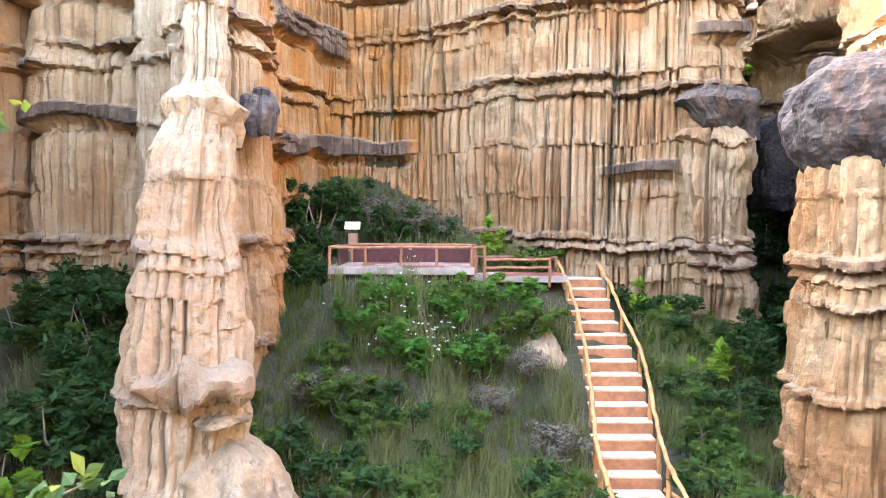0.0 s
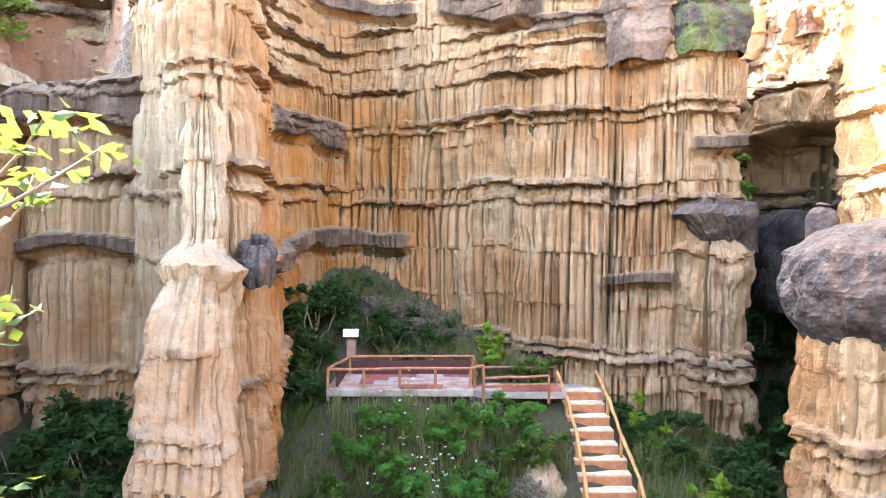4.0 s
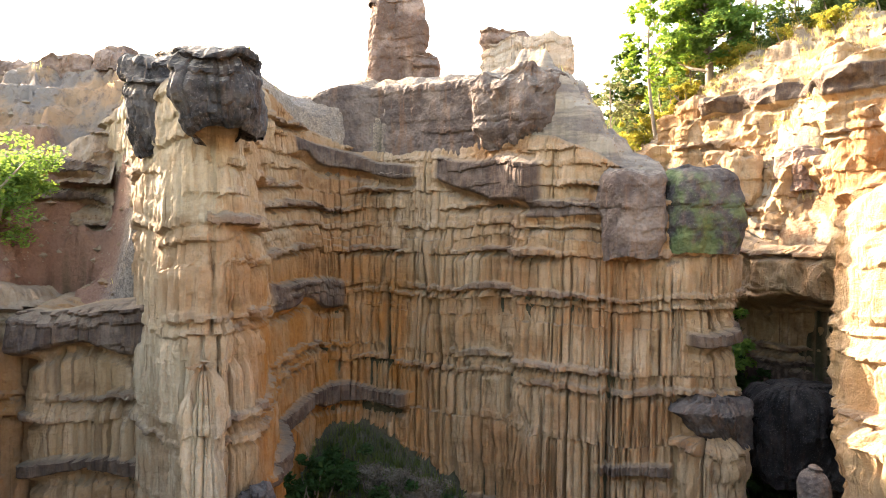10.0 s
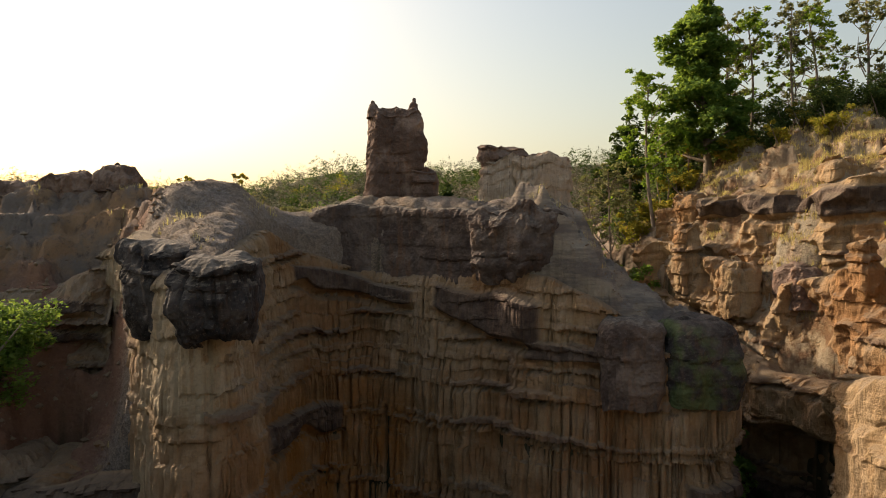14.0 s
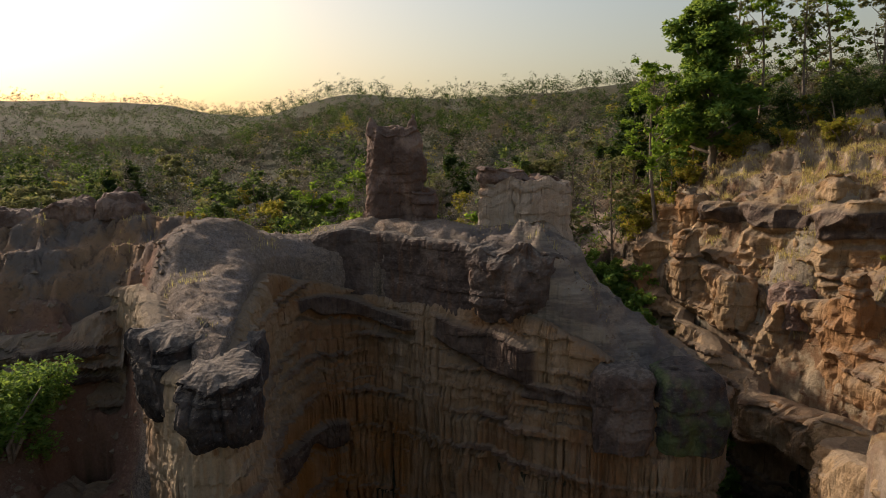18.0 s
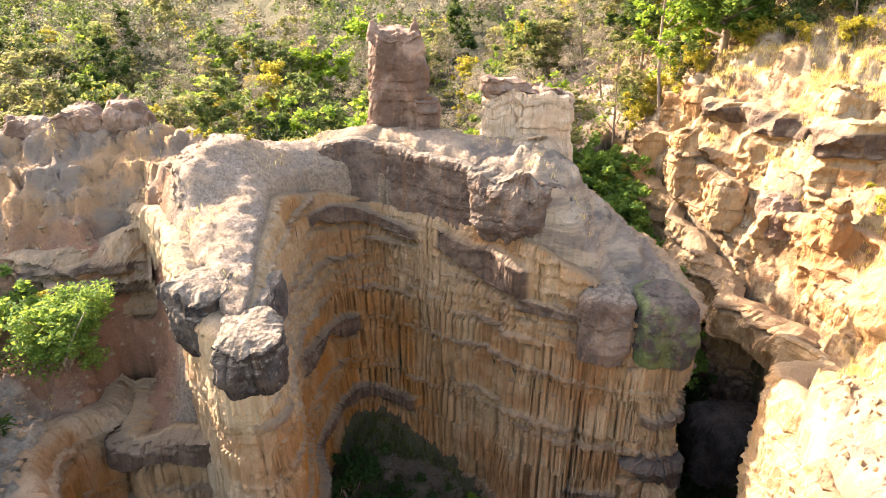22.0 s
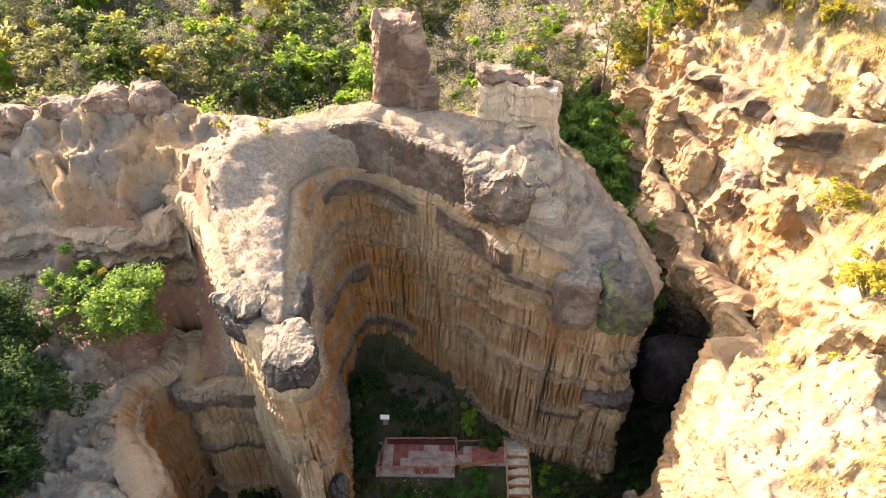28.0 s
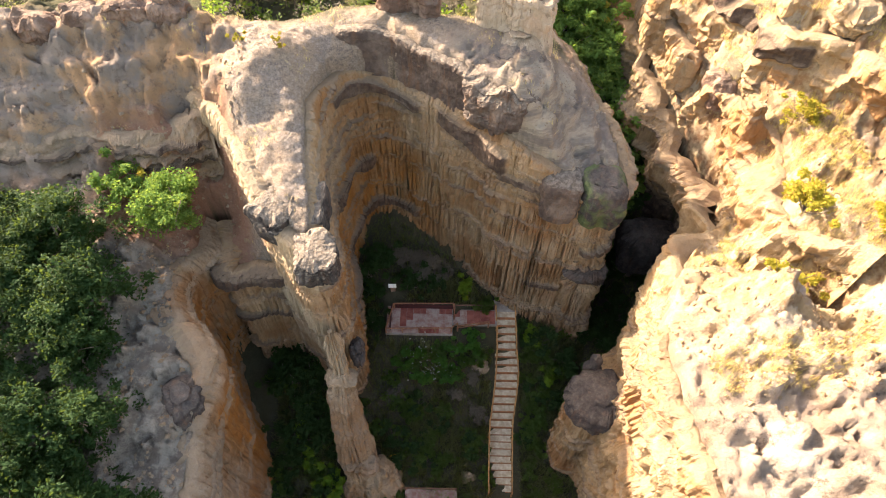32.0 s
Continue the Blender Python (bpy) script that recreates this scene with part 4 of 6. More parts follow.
# right pillar and its boulder
lump("rock_pillar", (8.4, 12.7, -5.6, 3.5), (1.55, 1.35), STONE_RIGHT, "banded yellow sandstone pillar under a dark boulder", "rock pillar", seed=121, power=2.6,
     prof=[(0, 1.08, 8.6, 12.8), (0.3, 1.02, 8.55, 12.7), (0.6, 0.96, 8.55, 12.7), (0.85, 0.93, 8.6, 12.7), (1, 0.86, 8.6, 12.7)], flute=0.6, step=1.1, big=0.12, du=0.05, dv=0.05)
lump("boulder", (8.8, 12.8, 3.15, 5.35), (1.85, 1.5), CAP, "large dark grey boulder balanced on a pillar", "boulder", "boulders", seed=123, turn=10, power=2.5, dome=0.25, soft_top=0.9, big=0.3, flute=0.18, step=0.12,
     prof=[(0, 0.74, 8.8, 12.8), (0.2, 0.93, 8.75, 12.8), (0.5, 1.03, 8.75, 12.8), (0.8, 0.98, 8.85, 12.85), (1, 0.86, 8.95, 12.9)])
lump("rock_stub", (8.5, 14.6, 4.4, 6.0), (0.34, 0.32), CAP, "small rounded stone stub behind the boulder", "rock", seed=125, flute=0.0, step=0.0, big=0.12, prof=[(0, 1.4, 8.5, 14.6), (0.4, 1.0, 8.5, 14.6), (1, 0.9, 8.5, 14.6)], dome=0.1)
# rim of the bowl
lump("boulder", (8.1, 20.45, 10.75, 13.35), (1.1, 1.15), CAP_MOSS, "mossy grey-green boulder on the cliff rim", "boulder", "boulders", seed=131, power=4.5, soft_top=0.6, flute=0.2, step=0.1, big=0.16, ragged=0.12, prof=[(0, 0.93, 8.05, 20.45), (0.2, 1.0, 8.1, 20.42), (1, 0.97, 8.05, 20.6)])
lump("boulder", (6.1, 21.0, 10.55, 13.35), (1.05, 1.05), CAP_BLOCK, "brown-grey smooth block on the cliff rim", "boulder", "boulders", seed=133, turn=-10, power=5, soft_top=0.4, flute=0.2, step=0.1, big=0.16, ragged=0.14, prof=[(0, 0.95, 6.1, 20.7), (0.2, 1.0, 6.1, 20.65), (1, 0.97, 6.05, 20.9)])
lump("boulder", (12.8, 22.9, 2.6, 6.0), (1.8, 1.3), CAP_SHADE, "huge dark boulder wedged in the narrow gorge", "boulder", "boulders", seed=135, power=3.2, soft_top=0.8)
lump("boulder", (8.25, 20.05, 4.75, 6.25), (1.22, 0.85), CAP, "dark wedge of rock jutting from the cliff", "boulder", "boulders", seed=137, power=3, prof=[(0, 0.36, 9.0, 20.15), (0.35, 0.68, 8.7, 20.1), (0.75, 0.98, 8.35, 20.05), (1, 0.9, 8.5, 20.1)])
lump("rock_buttress", (8.35, 20.1, -4.5, 5.0), (1.15, 0.8), STONE, "fluted sandstone buttress under a dark wedge", "rock buttress", seed=139, flute=1.0, step=1.0, power=3)
lump("boulder", (2.9, 23.5, 14.4, 17.15), (1.8, 1.4), CAP_BLOCK, "dark rusty boulder at the end of the long rock block", "boulder", "boulders", seed=143, turn=-32, power=4, soft_top=0.35, flute=0.3, step=0.15, big=0.3, ragged=0.25, dome=0.2,
     prof=[(0, 0.8, 2.95, 23.55), (0.25, 0.96, 2.9, 23.45), (0.7, 1.0, 2.9, 23.5), (1, 0.94, 2.95, 23.7)])
# tower and castle-like crags
tower = lump("rock_tower", (-2.05, 28.2, 16.2, 21.7), (1.22, 0.95), CAP_BROWN, "red-brown standing rock tower with a notched top", "rock tower", seed=151, power=4,
     prof=[(0, 1.35, -2.0, 28.1), (0.2, 1.0, -2.05, 28.2), (0.35, 0.96, -2.05, 28.2), (0.6, 1.05, -2.05, 28.2), (0.9, 0.98, -2.05, 28.2), (1, 0.86, -2.05, 28.2)], flute=0.4, step=0.12, ragged=0.2, soft_top=0.15, dome=0.0, big=0.18)
under(lump("horn", (-2.95, 28.0, 21.2, 21.85), (0.26, 0.34), CAP_BROWN, "", seed=153, ragged=0.05, big=0.05, flute=0.0, step=0.0, soft_top=0.1, prof=[(0, 1.3, -2.9, 28.0), (1, 0.6, -2.98, 28.0)]), tower)
under(lump("horn", (-1.15, 28.0, 21.2, 21.9), (0.26, 0.34), CAP_BROWN, "", seed=154, ragged=0.05, big=0.05, flute=0.0, step=0.0, soft_top=0.1, prof=[(0, 1.3, -1.25, 28.0), (1, 0.6, -1.18, 28.0)]), tower)
lump("rock_crag", (-0.75, 27.5, 16.4, 18.9), (0.5, 0.5), CAP_BROWN, "low red-brown crag beside the tower", "crag", "crags", seed=155, flute=0.4, step=0.6)
crag = lump("rock_crag", (3.5, 26.8, 14.6, 19.35), (1.85, 0.75), STONE_WHITE, "pale weathered crag with rusty stains and dark caps", "crag", "crags", seed=157, turn=-16, power=5, flute=0.6, step=0.3, ragged=0.2, big=0.25, soft_top=0.15, dome=0.0)
for n, (x, y, z0, z1, rx, ry) in enumerate([(2.55, 27.1, 18.95, 19.75, 0.95, 0.6), (3.75, 26.8, 19.0, 19.5, 0.4, 0.5), (4.45, 26.55, 18.8, 19.4, 0.62, 0.55)]):
    under(lump("cap", (x, y, z0, z1), (rx, ry), CAP_BROWN, "", seed=163 + n, power=4, soft_top=0.12, ragged=0.2, step=0.5, flute=0.35, dome=0.04, big=0.25), crag, "dark brown hard cap")
lump("rock_mass", (3.7, 25.2, 14.0, 17.6), (1.7, 1.5), STONE_WHITE, "pale weathered rock under the crags", "rock", seed=169, flute=0.5, step=0.6, turn=-30, prof=[(0, 1.2, 3.6, 25.0), (0.6, 1.0, 3.7, 25.3), (1, 0.6, 3.8, 25.9)], soft_top=1.0)
for n, (x, y, z1, rx) in enumerate([(-13.3, 26.6, 18.75, 1.0), (-15.4, 26.7, 18.6, 1.2), (-17.4, 26.6, 18.2, 1.1), (-19.6, 26.2, 17.9, 1.3)]):
    lump("rock_crag", (x, y, 16.6, z1), (rx, 0.8), CAP_BROWN, "jagged red-brown crag on the ridge", "crag", "crags", seed=171 + n, ragged=0.35, power=2.6, flute=0.3, step=0.6)
# left side
lump("boulder", (-11.4, 10.6, 7.3, 9.8), (1.0, 1.1), CAP, "dark pitted boulder on a grey rock shoulder", "boulder", "boulders", seed=181, power=2.4, soft_top=0.9, flute=0.06, big=0.35)
# right side
lump("boulder", (14.7, 26.4, 13.1, 14.9), (0.85, 0.75), CAP_BROWN, "dark brown block in the sunlit terrace", "boulder", "boulders", seed=191, power=3.5)
for n, (x, y, z0, z1, rx) in enumerate([(11.6, 30.6, 13.5, 16.6, 0.5), (16.8, 27.2, 18.2, 19.3, 0.9), (15.2, 23.1, 14.0, 16.0, 0.45), (13.0, 28.2, 12.6, 14.9, 0.7), (18.6, 25.2, 18.6, 19.9, 0.9), (12.9, 33.2, 16.6, 18.2, 0.9)]):
    lump("rock_crag", (x, y, z0, z1), (rx, rx * 0.9), STONE_RIGHT, "yellow sandstone crag on the sunlit slope", "crag", "crags", seed=193 + n, flute=0.5, step=0.7, big=0.2, ragged=0.3)
# hard bands
ledge("rock_ledge", [(13.5, 25.8, 8.6), (14.0, 23.5, 8.6), (13.9, 21.6, 8.8)], 0.6, 0.7, STONE_RIGHT, "overhanging yellow ledge in the narrow gorge", 221)
for n, (x, y, z1, rx) in enumerate([(2.65, 17.5, -0.8, 0.6), (2.7, 13.2, -3.65, 0.7), (2.0, 11.0, -4.0, 0.6)]):
    lump("boulder", (x, y, z1 - 1.2, z1), (rx, rx * 0.8), STONE_PALE, "pale weathered stone in the grass", "boulder", "boulders", seed=231 + n, flute=0.0, step=0.0, big=0.3, power=2.3, soft_top=1.1, dome=0.05, prof=[(0, 1.3, x, y), (0.5, 1.15, x, y), (1, 0.95, x, y)])


# ---- stairs, platform and signs ----
def part(name, bm, material, parent, label=""):
    me = bpy.data.meshes.new(name)
    bm.to_mesh(me)
    bm.free()
    me.materials.append(material)
    ob = new(name, me)
    ob.parent = parent
    if label:
        ob["label"] = label
    return ob


def box(size, at=(0, 0, 0), bevel=0.015, turn=None):
    bm = bmesh.new()
    bmesh.ops.create_cube(bm, size=1.0)
    bmesh.ops.scale(bm, vec=size, verts=bm.verts)
    bmesh.ops.bevel(bm, geom=bm.edges[:], offset=min(bevel, min(size) * 0.3), segments=2, affect="EDGES", profile=0.6)
    if turn:
        bmesh.ops.transform(bm, matrix=turn, verts=bm.verts)
    bmesh.ops.translate(bm, vec=at, verts=bm.verts)
    return bm


def pole(a, b, r, seed=1, sides=9, cuts=7, crook=0.012):
    """A slightly crooked round pole from a to b."""
    rnd = random.Random(seed)
    a, b = Vector(a), Vector(b)
    d = (b - a).normalized()
    s = d.orthogonal().normalized()
    t = d.cross(s)
    bm = bmesh.new()
    rings = []
    for i in range(cuts):
        f = i / (cuts - 1)
        c = a.lerp(b, f) + (s * rnd.uniform(-crook, crook) + t * rnd.uniform(-crook, crook)) * (0 < i < cuts - 1)
        k = r * (1.06 - 0.12 * f) * rnd.uniform(0.95, 1.05)
        rings.append([bm.verts.new(c + (s * math.cos(q) + t * math.sin(q)) * k) for q in (2 * math.pi * j / sides for j in range(sides))])
    for u, v in zip(rings, rings[1:]):
        for j in range(sides):
            bm.faces.new((u[j], u[(j + 1) % sides], v[(j + 1) % sides], v[j]))
    bm.faces.new(rings[0][::-1])
    bm.faces.new(rings[-1])
    return bm


WOOD = plain("stained_wood", (0.47, 0.25, 0.095), (0.24, 0.115, 0.045), 5, 0.6, (1, 1, 0.4), 0.3, 0.35)
WOOD_DARK = plain("dark_wood", (0.20, 0.10, 0.06), (0.10, 0.05, 0.035), 5, 0.6, (1, 1, 0.4), 0.3, 0.3)
TREAD = plain("worn_concrete_tread", (0.51, 0.45, 0.345), (0.315, 0.247, 0.176), 4, 0.9)
RISER = plain("red_painted_riser", (0.36, 0.155, 0.075), (0.22, 0.10, 0.055), 5, 0.85)
CONCRETE = plain("pale_concrete", (0.31, 0.291, 0.273), (0.18, 0.161, 0.146), 2.5, 0.9)
TILE_RED = plain("worn_red_tile", (0.27, 0.10, 0.075), (0.15, 0.04, 0.032), 2.2, 0.7)
TILE_PALE = plain("pale_worn_tile", (0.329, 0.291, 0.26), (0.217, 0.105, 0.0868), 2.6, 0.7)
# colour of the sheets that stand in for shade among the rails
RAIL_SHADE = plain("dark_maroon_rail_shade", (0.07, 0.022, 0.024), (0.04, 0.015, 0.017), 5, 0.6)
WOOD_RED = plain("red_brown_wood", (0.30, 0.14, 0.075), (0.16, 0.07, 0.04), 5, 0.6, (1, 1, 0.4), 0.3, 0.3)
SIGN_WHITE = plain("white_sign", (0.82, 0.82, 0.80), (0.66, 0.66, 0.64), 8, 0.5)
SIGN_YELLOW = plain("yellow_sign", (0.72, 0.47, 0.04), (0.52, 0.32, 0.03), 8, 0.5)
INK = plain("dark_ink", (0.035, 0.03, 0.03), (0.02, 0.02, 0.02), 8, 0.6)

STEPS, RUN = 25, 0.42
stair_z = lambda i: 0.40 - 0.277 * min(i, 15) - 0.10 * max(0, i - 15)
rail_z = lambda i: 0.88 - 0.25 * min(i, 15) - 0.10 * max(0, i - 15)
stair_x = lambda i: float(np.interp(i, (-1, 4, 8, 11, 15, 24), (4.2, 4.3, 4.36, 4.24, 3.98, 3.92)))
stair_y = lambda i: 20.05 - RUN * i


def build_stairs():
    stairs = thing("staircase", (4.3, 15, -2), "long outdoor staircase of worn concrete treads with wooden handrails", "staircase")
    base = stairs.matrix_world.inverted()
    def put(ob):
        ob.matrix_parent_inverse = base
        return ob
    for i in range(STEPS):
        w = 1.24 if i < 5 else 1.46
        x, y, z = stair_x(i), stair_y(i), stair_z(i)
        st = put(part("step", box((w, RUN + 0.02, 0.62), (x, y, z - 0.345), 0.01), RISER, stairs))
        rnd = random.Random(i)
        put(part("tread", box((w + 0.01, RUN - 0.03, 0.045), (x + rnd.uniform(-0.01, 0.01), y + 0.02, z - 0.02), 0.012), TREAD, stairs, "pale worn tread"))
    put(part("landing", box((1.55, 1.35, 0.4), (4.25, 20.9, 0.2), 0.02), CONCRETE, stairs, "pale concrete landing"))
    for side in (-1, 1):
        stops = [-1, 2, 5, 8, 11, 14, 16, 19, 22, 24]
        tops = []
        for n, i in enumerate(stops):
            x = stair_x(i) + side * (0.62 if i < 6 else 0.72)
            y, z, top = stair_y(i), stair_z(max(i, 0)), rail_z(max(i, 0))
            put(part("post", pole((x, y, z - 0.5), (x, y, top), 0.052, 40 * side + n), WOOD, stairs))
            tops.append((x, y, top))
        for n, (a, b) in enumerate(zip(tops, tops[1:])):
            put(part("handrail", pole(a, b, 0.05, 90 * side + n, crook=0.02), WOOD, stairs))
    put(part("top_rail", pole((3.65, 21.25, 0.92), (4.95, 21.1, 0.92), 0.042, 5), WOOD, stairs))
    for n, x in enumerate((3.65, 4.95)):
        put(part("post", pole((x, 21.2, -0.3), (x, 21.2, 0.95), 0.05, 7 + n), WOOD, stairs))
    put(part("side_rail", pole((4.75, stair_y(15), stair_z(15) + 0.1), (5.6, stair_y(17), stair_z(17) - 0.1), 0.05, 31), WOOD, stairs, "fallen length of handrail"))


build_stairs()


def railing(parent, base, corners, height, gap, seed, wood=WOOD, low=False):
    tops = []
    for (a, b) in zip(corners, corners[1:]):
        a, b = Vector(a), Vector(b)
        n = max(1, round((b - a).length / gap))
        for i in range(n + 1):
            p = a.lerp(b, i / n)
            ob = part("post", pole(p - Vector((0, 0, 0.35)), p + Vector((0, 0, height)), 0.045, seed + i), wood, parent)
            ob.matrix_parent_inverse = base
        for h in ((height, height * 0.5) if low else (height,)):
            ob = part("rail", pole(a + Vector((0, 0, h)), b + Vector((0, 0, h)), 0.042, seed + 50, crook=0.015), wood, parent)
            ob.matrix_parent_inverse = base


def build_platform():
    deck = thing("viewing_platform", (-1.3, 19.2, 0.5), "raised concrete viewing platform with worn red tiles and wooden rails", "platform")
    base = deck.matrix_world.inverted()
    def put(ob):
        ob.matrix_parent_inverse = base
        return ob
    put(part("slab", box((4.2, 2.0, 0.2), (-1.3, 19.3, 0.735), 0.02), CONCRETE, deck, "pale concrete slab"))
    put(part("walkway", box((2.9, 1.1, 0.2), (2.2, 19.75, 0.435), 0.02), CONCRETE, deck, "lower concrete walkway"))
    for x, y in ((-3.2, 18.5), (-1.3, 18.5), (0.6, 18.5), (0.6, 20.1)):
        put(part("pier", box((0.3, 0.3, 2.6), (x, y, -1.0), 0.02), CONCRETE, deck))
    rnd = random.Random(3)
    for i in range(10):
        for j in range(4):
            put(part("tile", box((0.405, 0.455, 0.03), (-3.17 + 0.415 * i, 18.6 + 0.465 * j, 0.847 + rnd.uniform(0, 0.006)), 0.006), TILE_PALE if vnoise(0.5 * i, 0.7 * j, 0, 12) > 0.05 else TILE_RED, deck))
    for i in range(6):
        for j in range(2):
            put(part("tile", box((0.44, 0.48, 0.03), (1.05 + 0.45 * i, 19.5 + 0.49 * j, 0.547 + rnd.uniform(0, 0.006)), 0.006), rnd.choice((TILE_RED, TILE_RED, TILE_RED, TILE_PALE)), deck))
    z = 0.85
    railing(deck, base, [(-3.36, 18.38, z), (0.72, 18.5, z), (1.12, 18.85, z)], 0.56, 1.05, 200, WOOD_RED)
    railing(deck, base, [(-3.36, 18.38, z), (-2.98, 20.15, z), (0.86, 20.25, z), (0.9, 19.6, z)], 0.56, 1.3, 300, WOOD_RED)
    # dark sheets added for the shade inside the rails; no boards there
    put(part("back_shade_sheet", box((3.7, 0.06, 0.42), (-1.05, 20.16, 1.08), 0.01), RAIL_SHADE, deck, "dark maroon sheet added as shade inside the back rail"))
    put(part("side_shade_sheet", box((0.06, 1.6, 0.42), (-3.12, 19.3, 1.08), 0.01), RAIL_SHADE, deck, "dark maroon sheet added as shade inside the side rail"))
    railing(deck, base, [(1.12, 18.85, 0.55), (3.1, 19.2, 0.55)], 0.48, 1.9, 400, WOOD_RED, True)
    railing(deck, base, [(0.95, 20.3, 0.55), (3.5, 20.4, 0.55)], 0.48, 1.2, 430, WOOD_DARK)


build_platform()


def build_lower_deck():
    deck = thing("small_platform", (-0.3, 9.2, -4.2), "small concrete platform with a purple-brown rail", "platform")
    base = deck.matrix_world.inverted()
    for ob in (part("slab", box((3.2, 1.8, 0.3), (-0.35, 9.2, -4.1), 0.02), TILE_PALE, deck),):
        ob.matrix_parent_inverse = base
    railing(deck, base, [(-1.9, 10.05, -4.0), (1.2, 10.05, -4.0)], 0.5, 1.55, 450, WOOD_DARK)


build_lower_deck()


def build_sign():
    sign = thing("information_sign", (-3.1, 21.2, 1.0), "white information board on a stone pedestal", "sign")
    base = sign.matrix_world.inverted()
    g = land_at(-3.1, 21.25)
    a = part("pedestal", box((0.30, 0.26, 1.95 - g), (-3.08, 21.28, (1.75 + g) / 2 - 0.1), 0.03), plain("brown_stone", (0.30, 0.20, 0.15), (0.18, 0.12, 0.09), 5), sign, "brown stone pedestal")
    b = part("board", box((0.5, 0.03, 0.27), (-3.08, 21.1, 2.0), 0.006, pose(0, 0, 0, -30)), SIGN_WHITE, sign, "white board")
    for ob in (a, b):
        ob.matrix_parent_inverse = base


build_sign()


def build_warning():
    z = land_at(-2.75, 11.9)
    sign = thing("warning_sign", (-2.75, 11.9, z), "small tilted yellow warning sign with black lines", "sign")
    base = sign.matrix_world.inverted()
    lean = pose(-2.75, 11.9, z + 0.55, 0, -22, 12)
    obs = [part("post", pole((-2.62, 11.95, z - 0.2), (-2.78, 11.95, z + 0.6), 0.025, 2), WOOD_DARK, sign)]
    obs.append(part("board", box((0.40, 0.025, 0.34), (0, 0, 0), 0.006, None), SIGN_YELLOW, sign, "yellow board"))
    obs[-1].matrix_basis = lean
    for i, w in enumerate((0.30, 0.26, 0.30)):
        obs.append(part("text_line", box((w, 0.006, 0.035), (0, -0.017, 0.08 - 0.08 * i), 0.002), INK, sign))
        obs[-1].matrix_basis = lean
    for ob in obs:
        ob.matrix_parent_inverse = base


build_warning()


# ---- plants ----
def leaf_cloud(rs, centres, radii, count, size, flat=0.7, droop=0.0, long=1.9):
    """Small pointed leaves scattered round the given places: an array of quads."""
    c = np.repeat(centres, count, axis=0)
    r = np.repeat(np.broadcast_to(radii, len(centres)), count)
    v = rs.normal(size=(len(c), 3))
    v /= np.linalg.norm(v, axis=1)[:, None]
    p = c + v * (r * rs.rand(len(c)) ** 0.45)[:, None] * np.array([1, 1, flat])
    a = rs.normal(size=(len(c), 3)) + v * 0.8
    a[:, 2] = a[:, 2] * 0.5 - droop
    a /= np.linalg.norm(a, axis=1)[:, None]
    b = np.cross(a, rs.normal(size=(len(c), 3)) * 0.6 + np.array([0, 0, 1.0]))
    b /= np.linalg.norm(b, axis=1)[:, None] + 1e-9
    s = (size * rs.uniform(0.6, 1.35, len(c)))[:, None]
    n = np.cross(a, b)
    q = np.stack([p - a * s * long * 0.5, p - b * s * 0.5 + n * s * 0.12, p + a * s * long * 0.5, p + b * s * 0.5 + n * s * 0.12], 1)
    return q.reshape(-1, 3)


def leaves_mesh(name, verts, material):
    return mesh_from(name, verts, np.arange(len(verts)).reshape(-1, 4), material)


def limb(verts, faces, a, b, r0, r1, rs, sides=6, cuts=5, bend=0.08):
    a, b = np.array(a, float), np.array(b, float)
    d = (b - a) / (np.linalg.norm(b - a) + 1e-9)
    s = np.cross(d, [0.3, 0.7, 0.2])
    s /= np.linalg.norm(s)
    t = np.cross(d, s)
    off = rs.normal(size=2) * bend * np.linalg.norm(b - a)
    start = len(verts)
    for i in range(cuts):
        f = i / (cuts - 1)
        c = a + (b - a) * f + (s * off[0] + t * off[1]) * math.sin(math.pi * f)
        r = r0 + (r1 - r0) * f
        for j in range(sides):
            q = 2 * math.pi * j / sides
            verts.append(c + (s * math.cos(q) + t * math.sin(q)) * r)
    for i in range(cuts - 1):
        for j in range(sides):
            k = (j + 1) % sides
            faces.append((start + i * sides + j, start + i * sides + k, start + (i + 1) * sides + k, start + (i + 1) * sides + j))


BARK = plain("grey_bark", (0.27, 0.22, 0.17), (0.13, 0.10, 0.08), 6, 0.9, (1, 1, 0.3))
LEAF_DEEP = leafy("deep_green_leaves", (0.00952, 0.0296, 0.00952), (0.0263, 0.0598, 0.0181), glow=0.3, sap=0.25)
LEAF_GREEN = leafy("green_leaves", (0.06, 0.135, 0.03), (0.14, 0.24, 0.065), (0.22, 0.29, 0.06))
# LEAF_GREEN darkened for the canyon floor, with the shade in its colour
LEAF_FLOOR = leafy("green_leaves_painted_shade", (0.0245, 0.0595, 0.0154), (0.0595, 0.108, 0.0315))
LEAF_BRIGHT = leafy("bright_green_leaves", (0.08, 0.17, 0.018), (0.16, 0.27, 0.03), (0.30, 0.33, 0.04))
LEAF_OLIVE = leafy("dusty_olive_leaves", (0.12, 0.125, 0.055), (0.23, 0.215, 0.10), (0.30, 0.25, 0.11), sap=0.12)
LEAF_YELLOW = leafy("yellowing_leaves", (0.24, 0.22, 0.03), (0.36, 0.30, 0.05), (0.42, 0.26, 0.05), sap=0.12)
# distance haze is mixed into this leaf colour, pale and greyish
LEAF_FAR = leafy("far_leaves_painted_haze", (0.0553, 0.0663, 0.0425), (0.119, 0.123, 0.0765), (0.178, 0.162, 0.102), 0.12, sap=0.12)
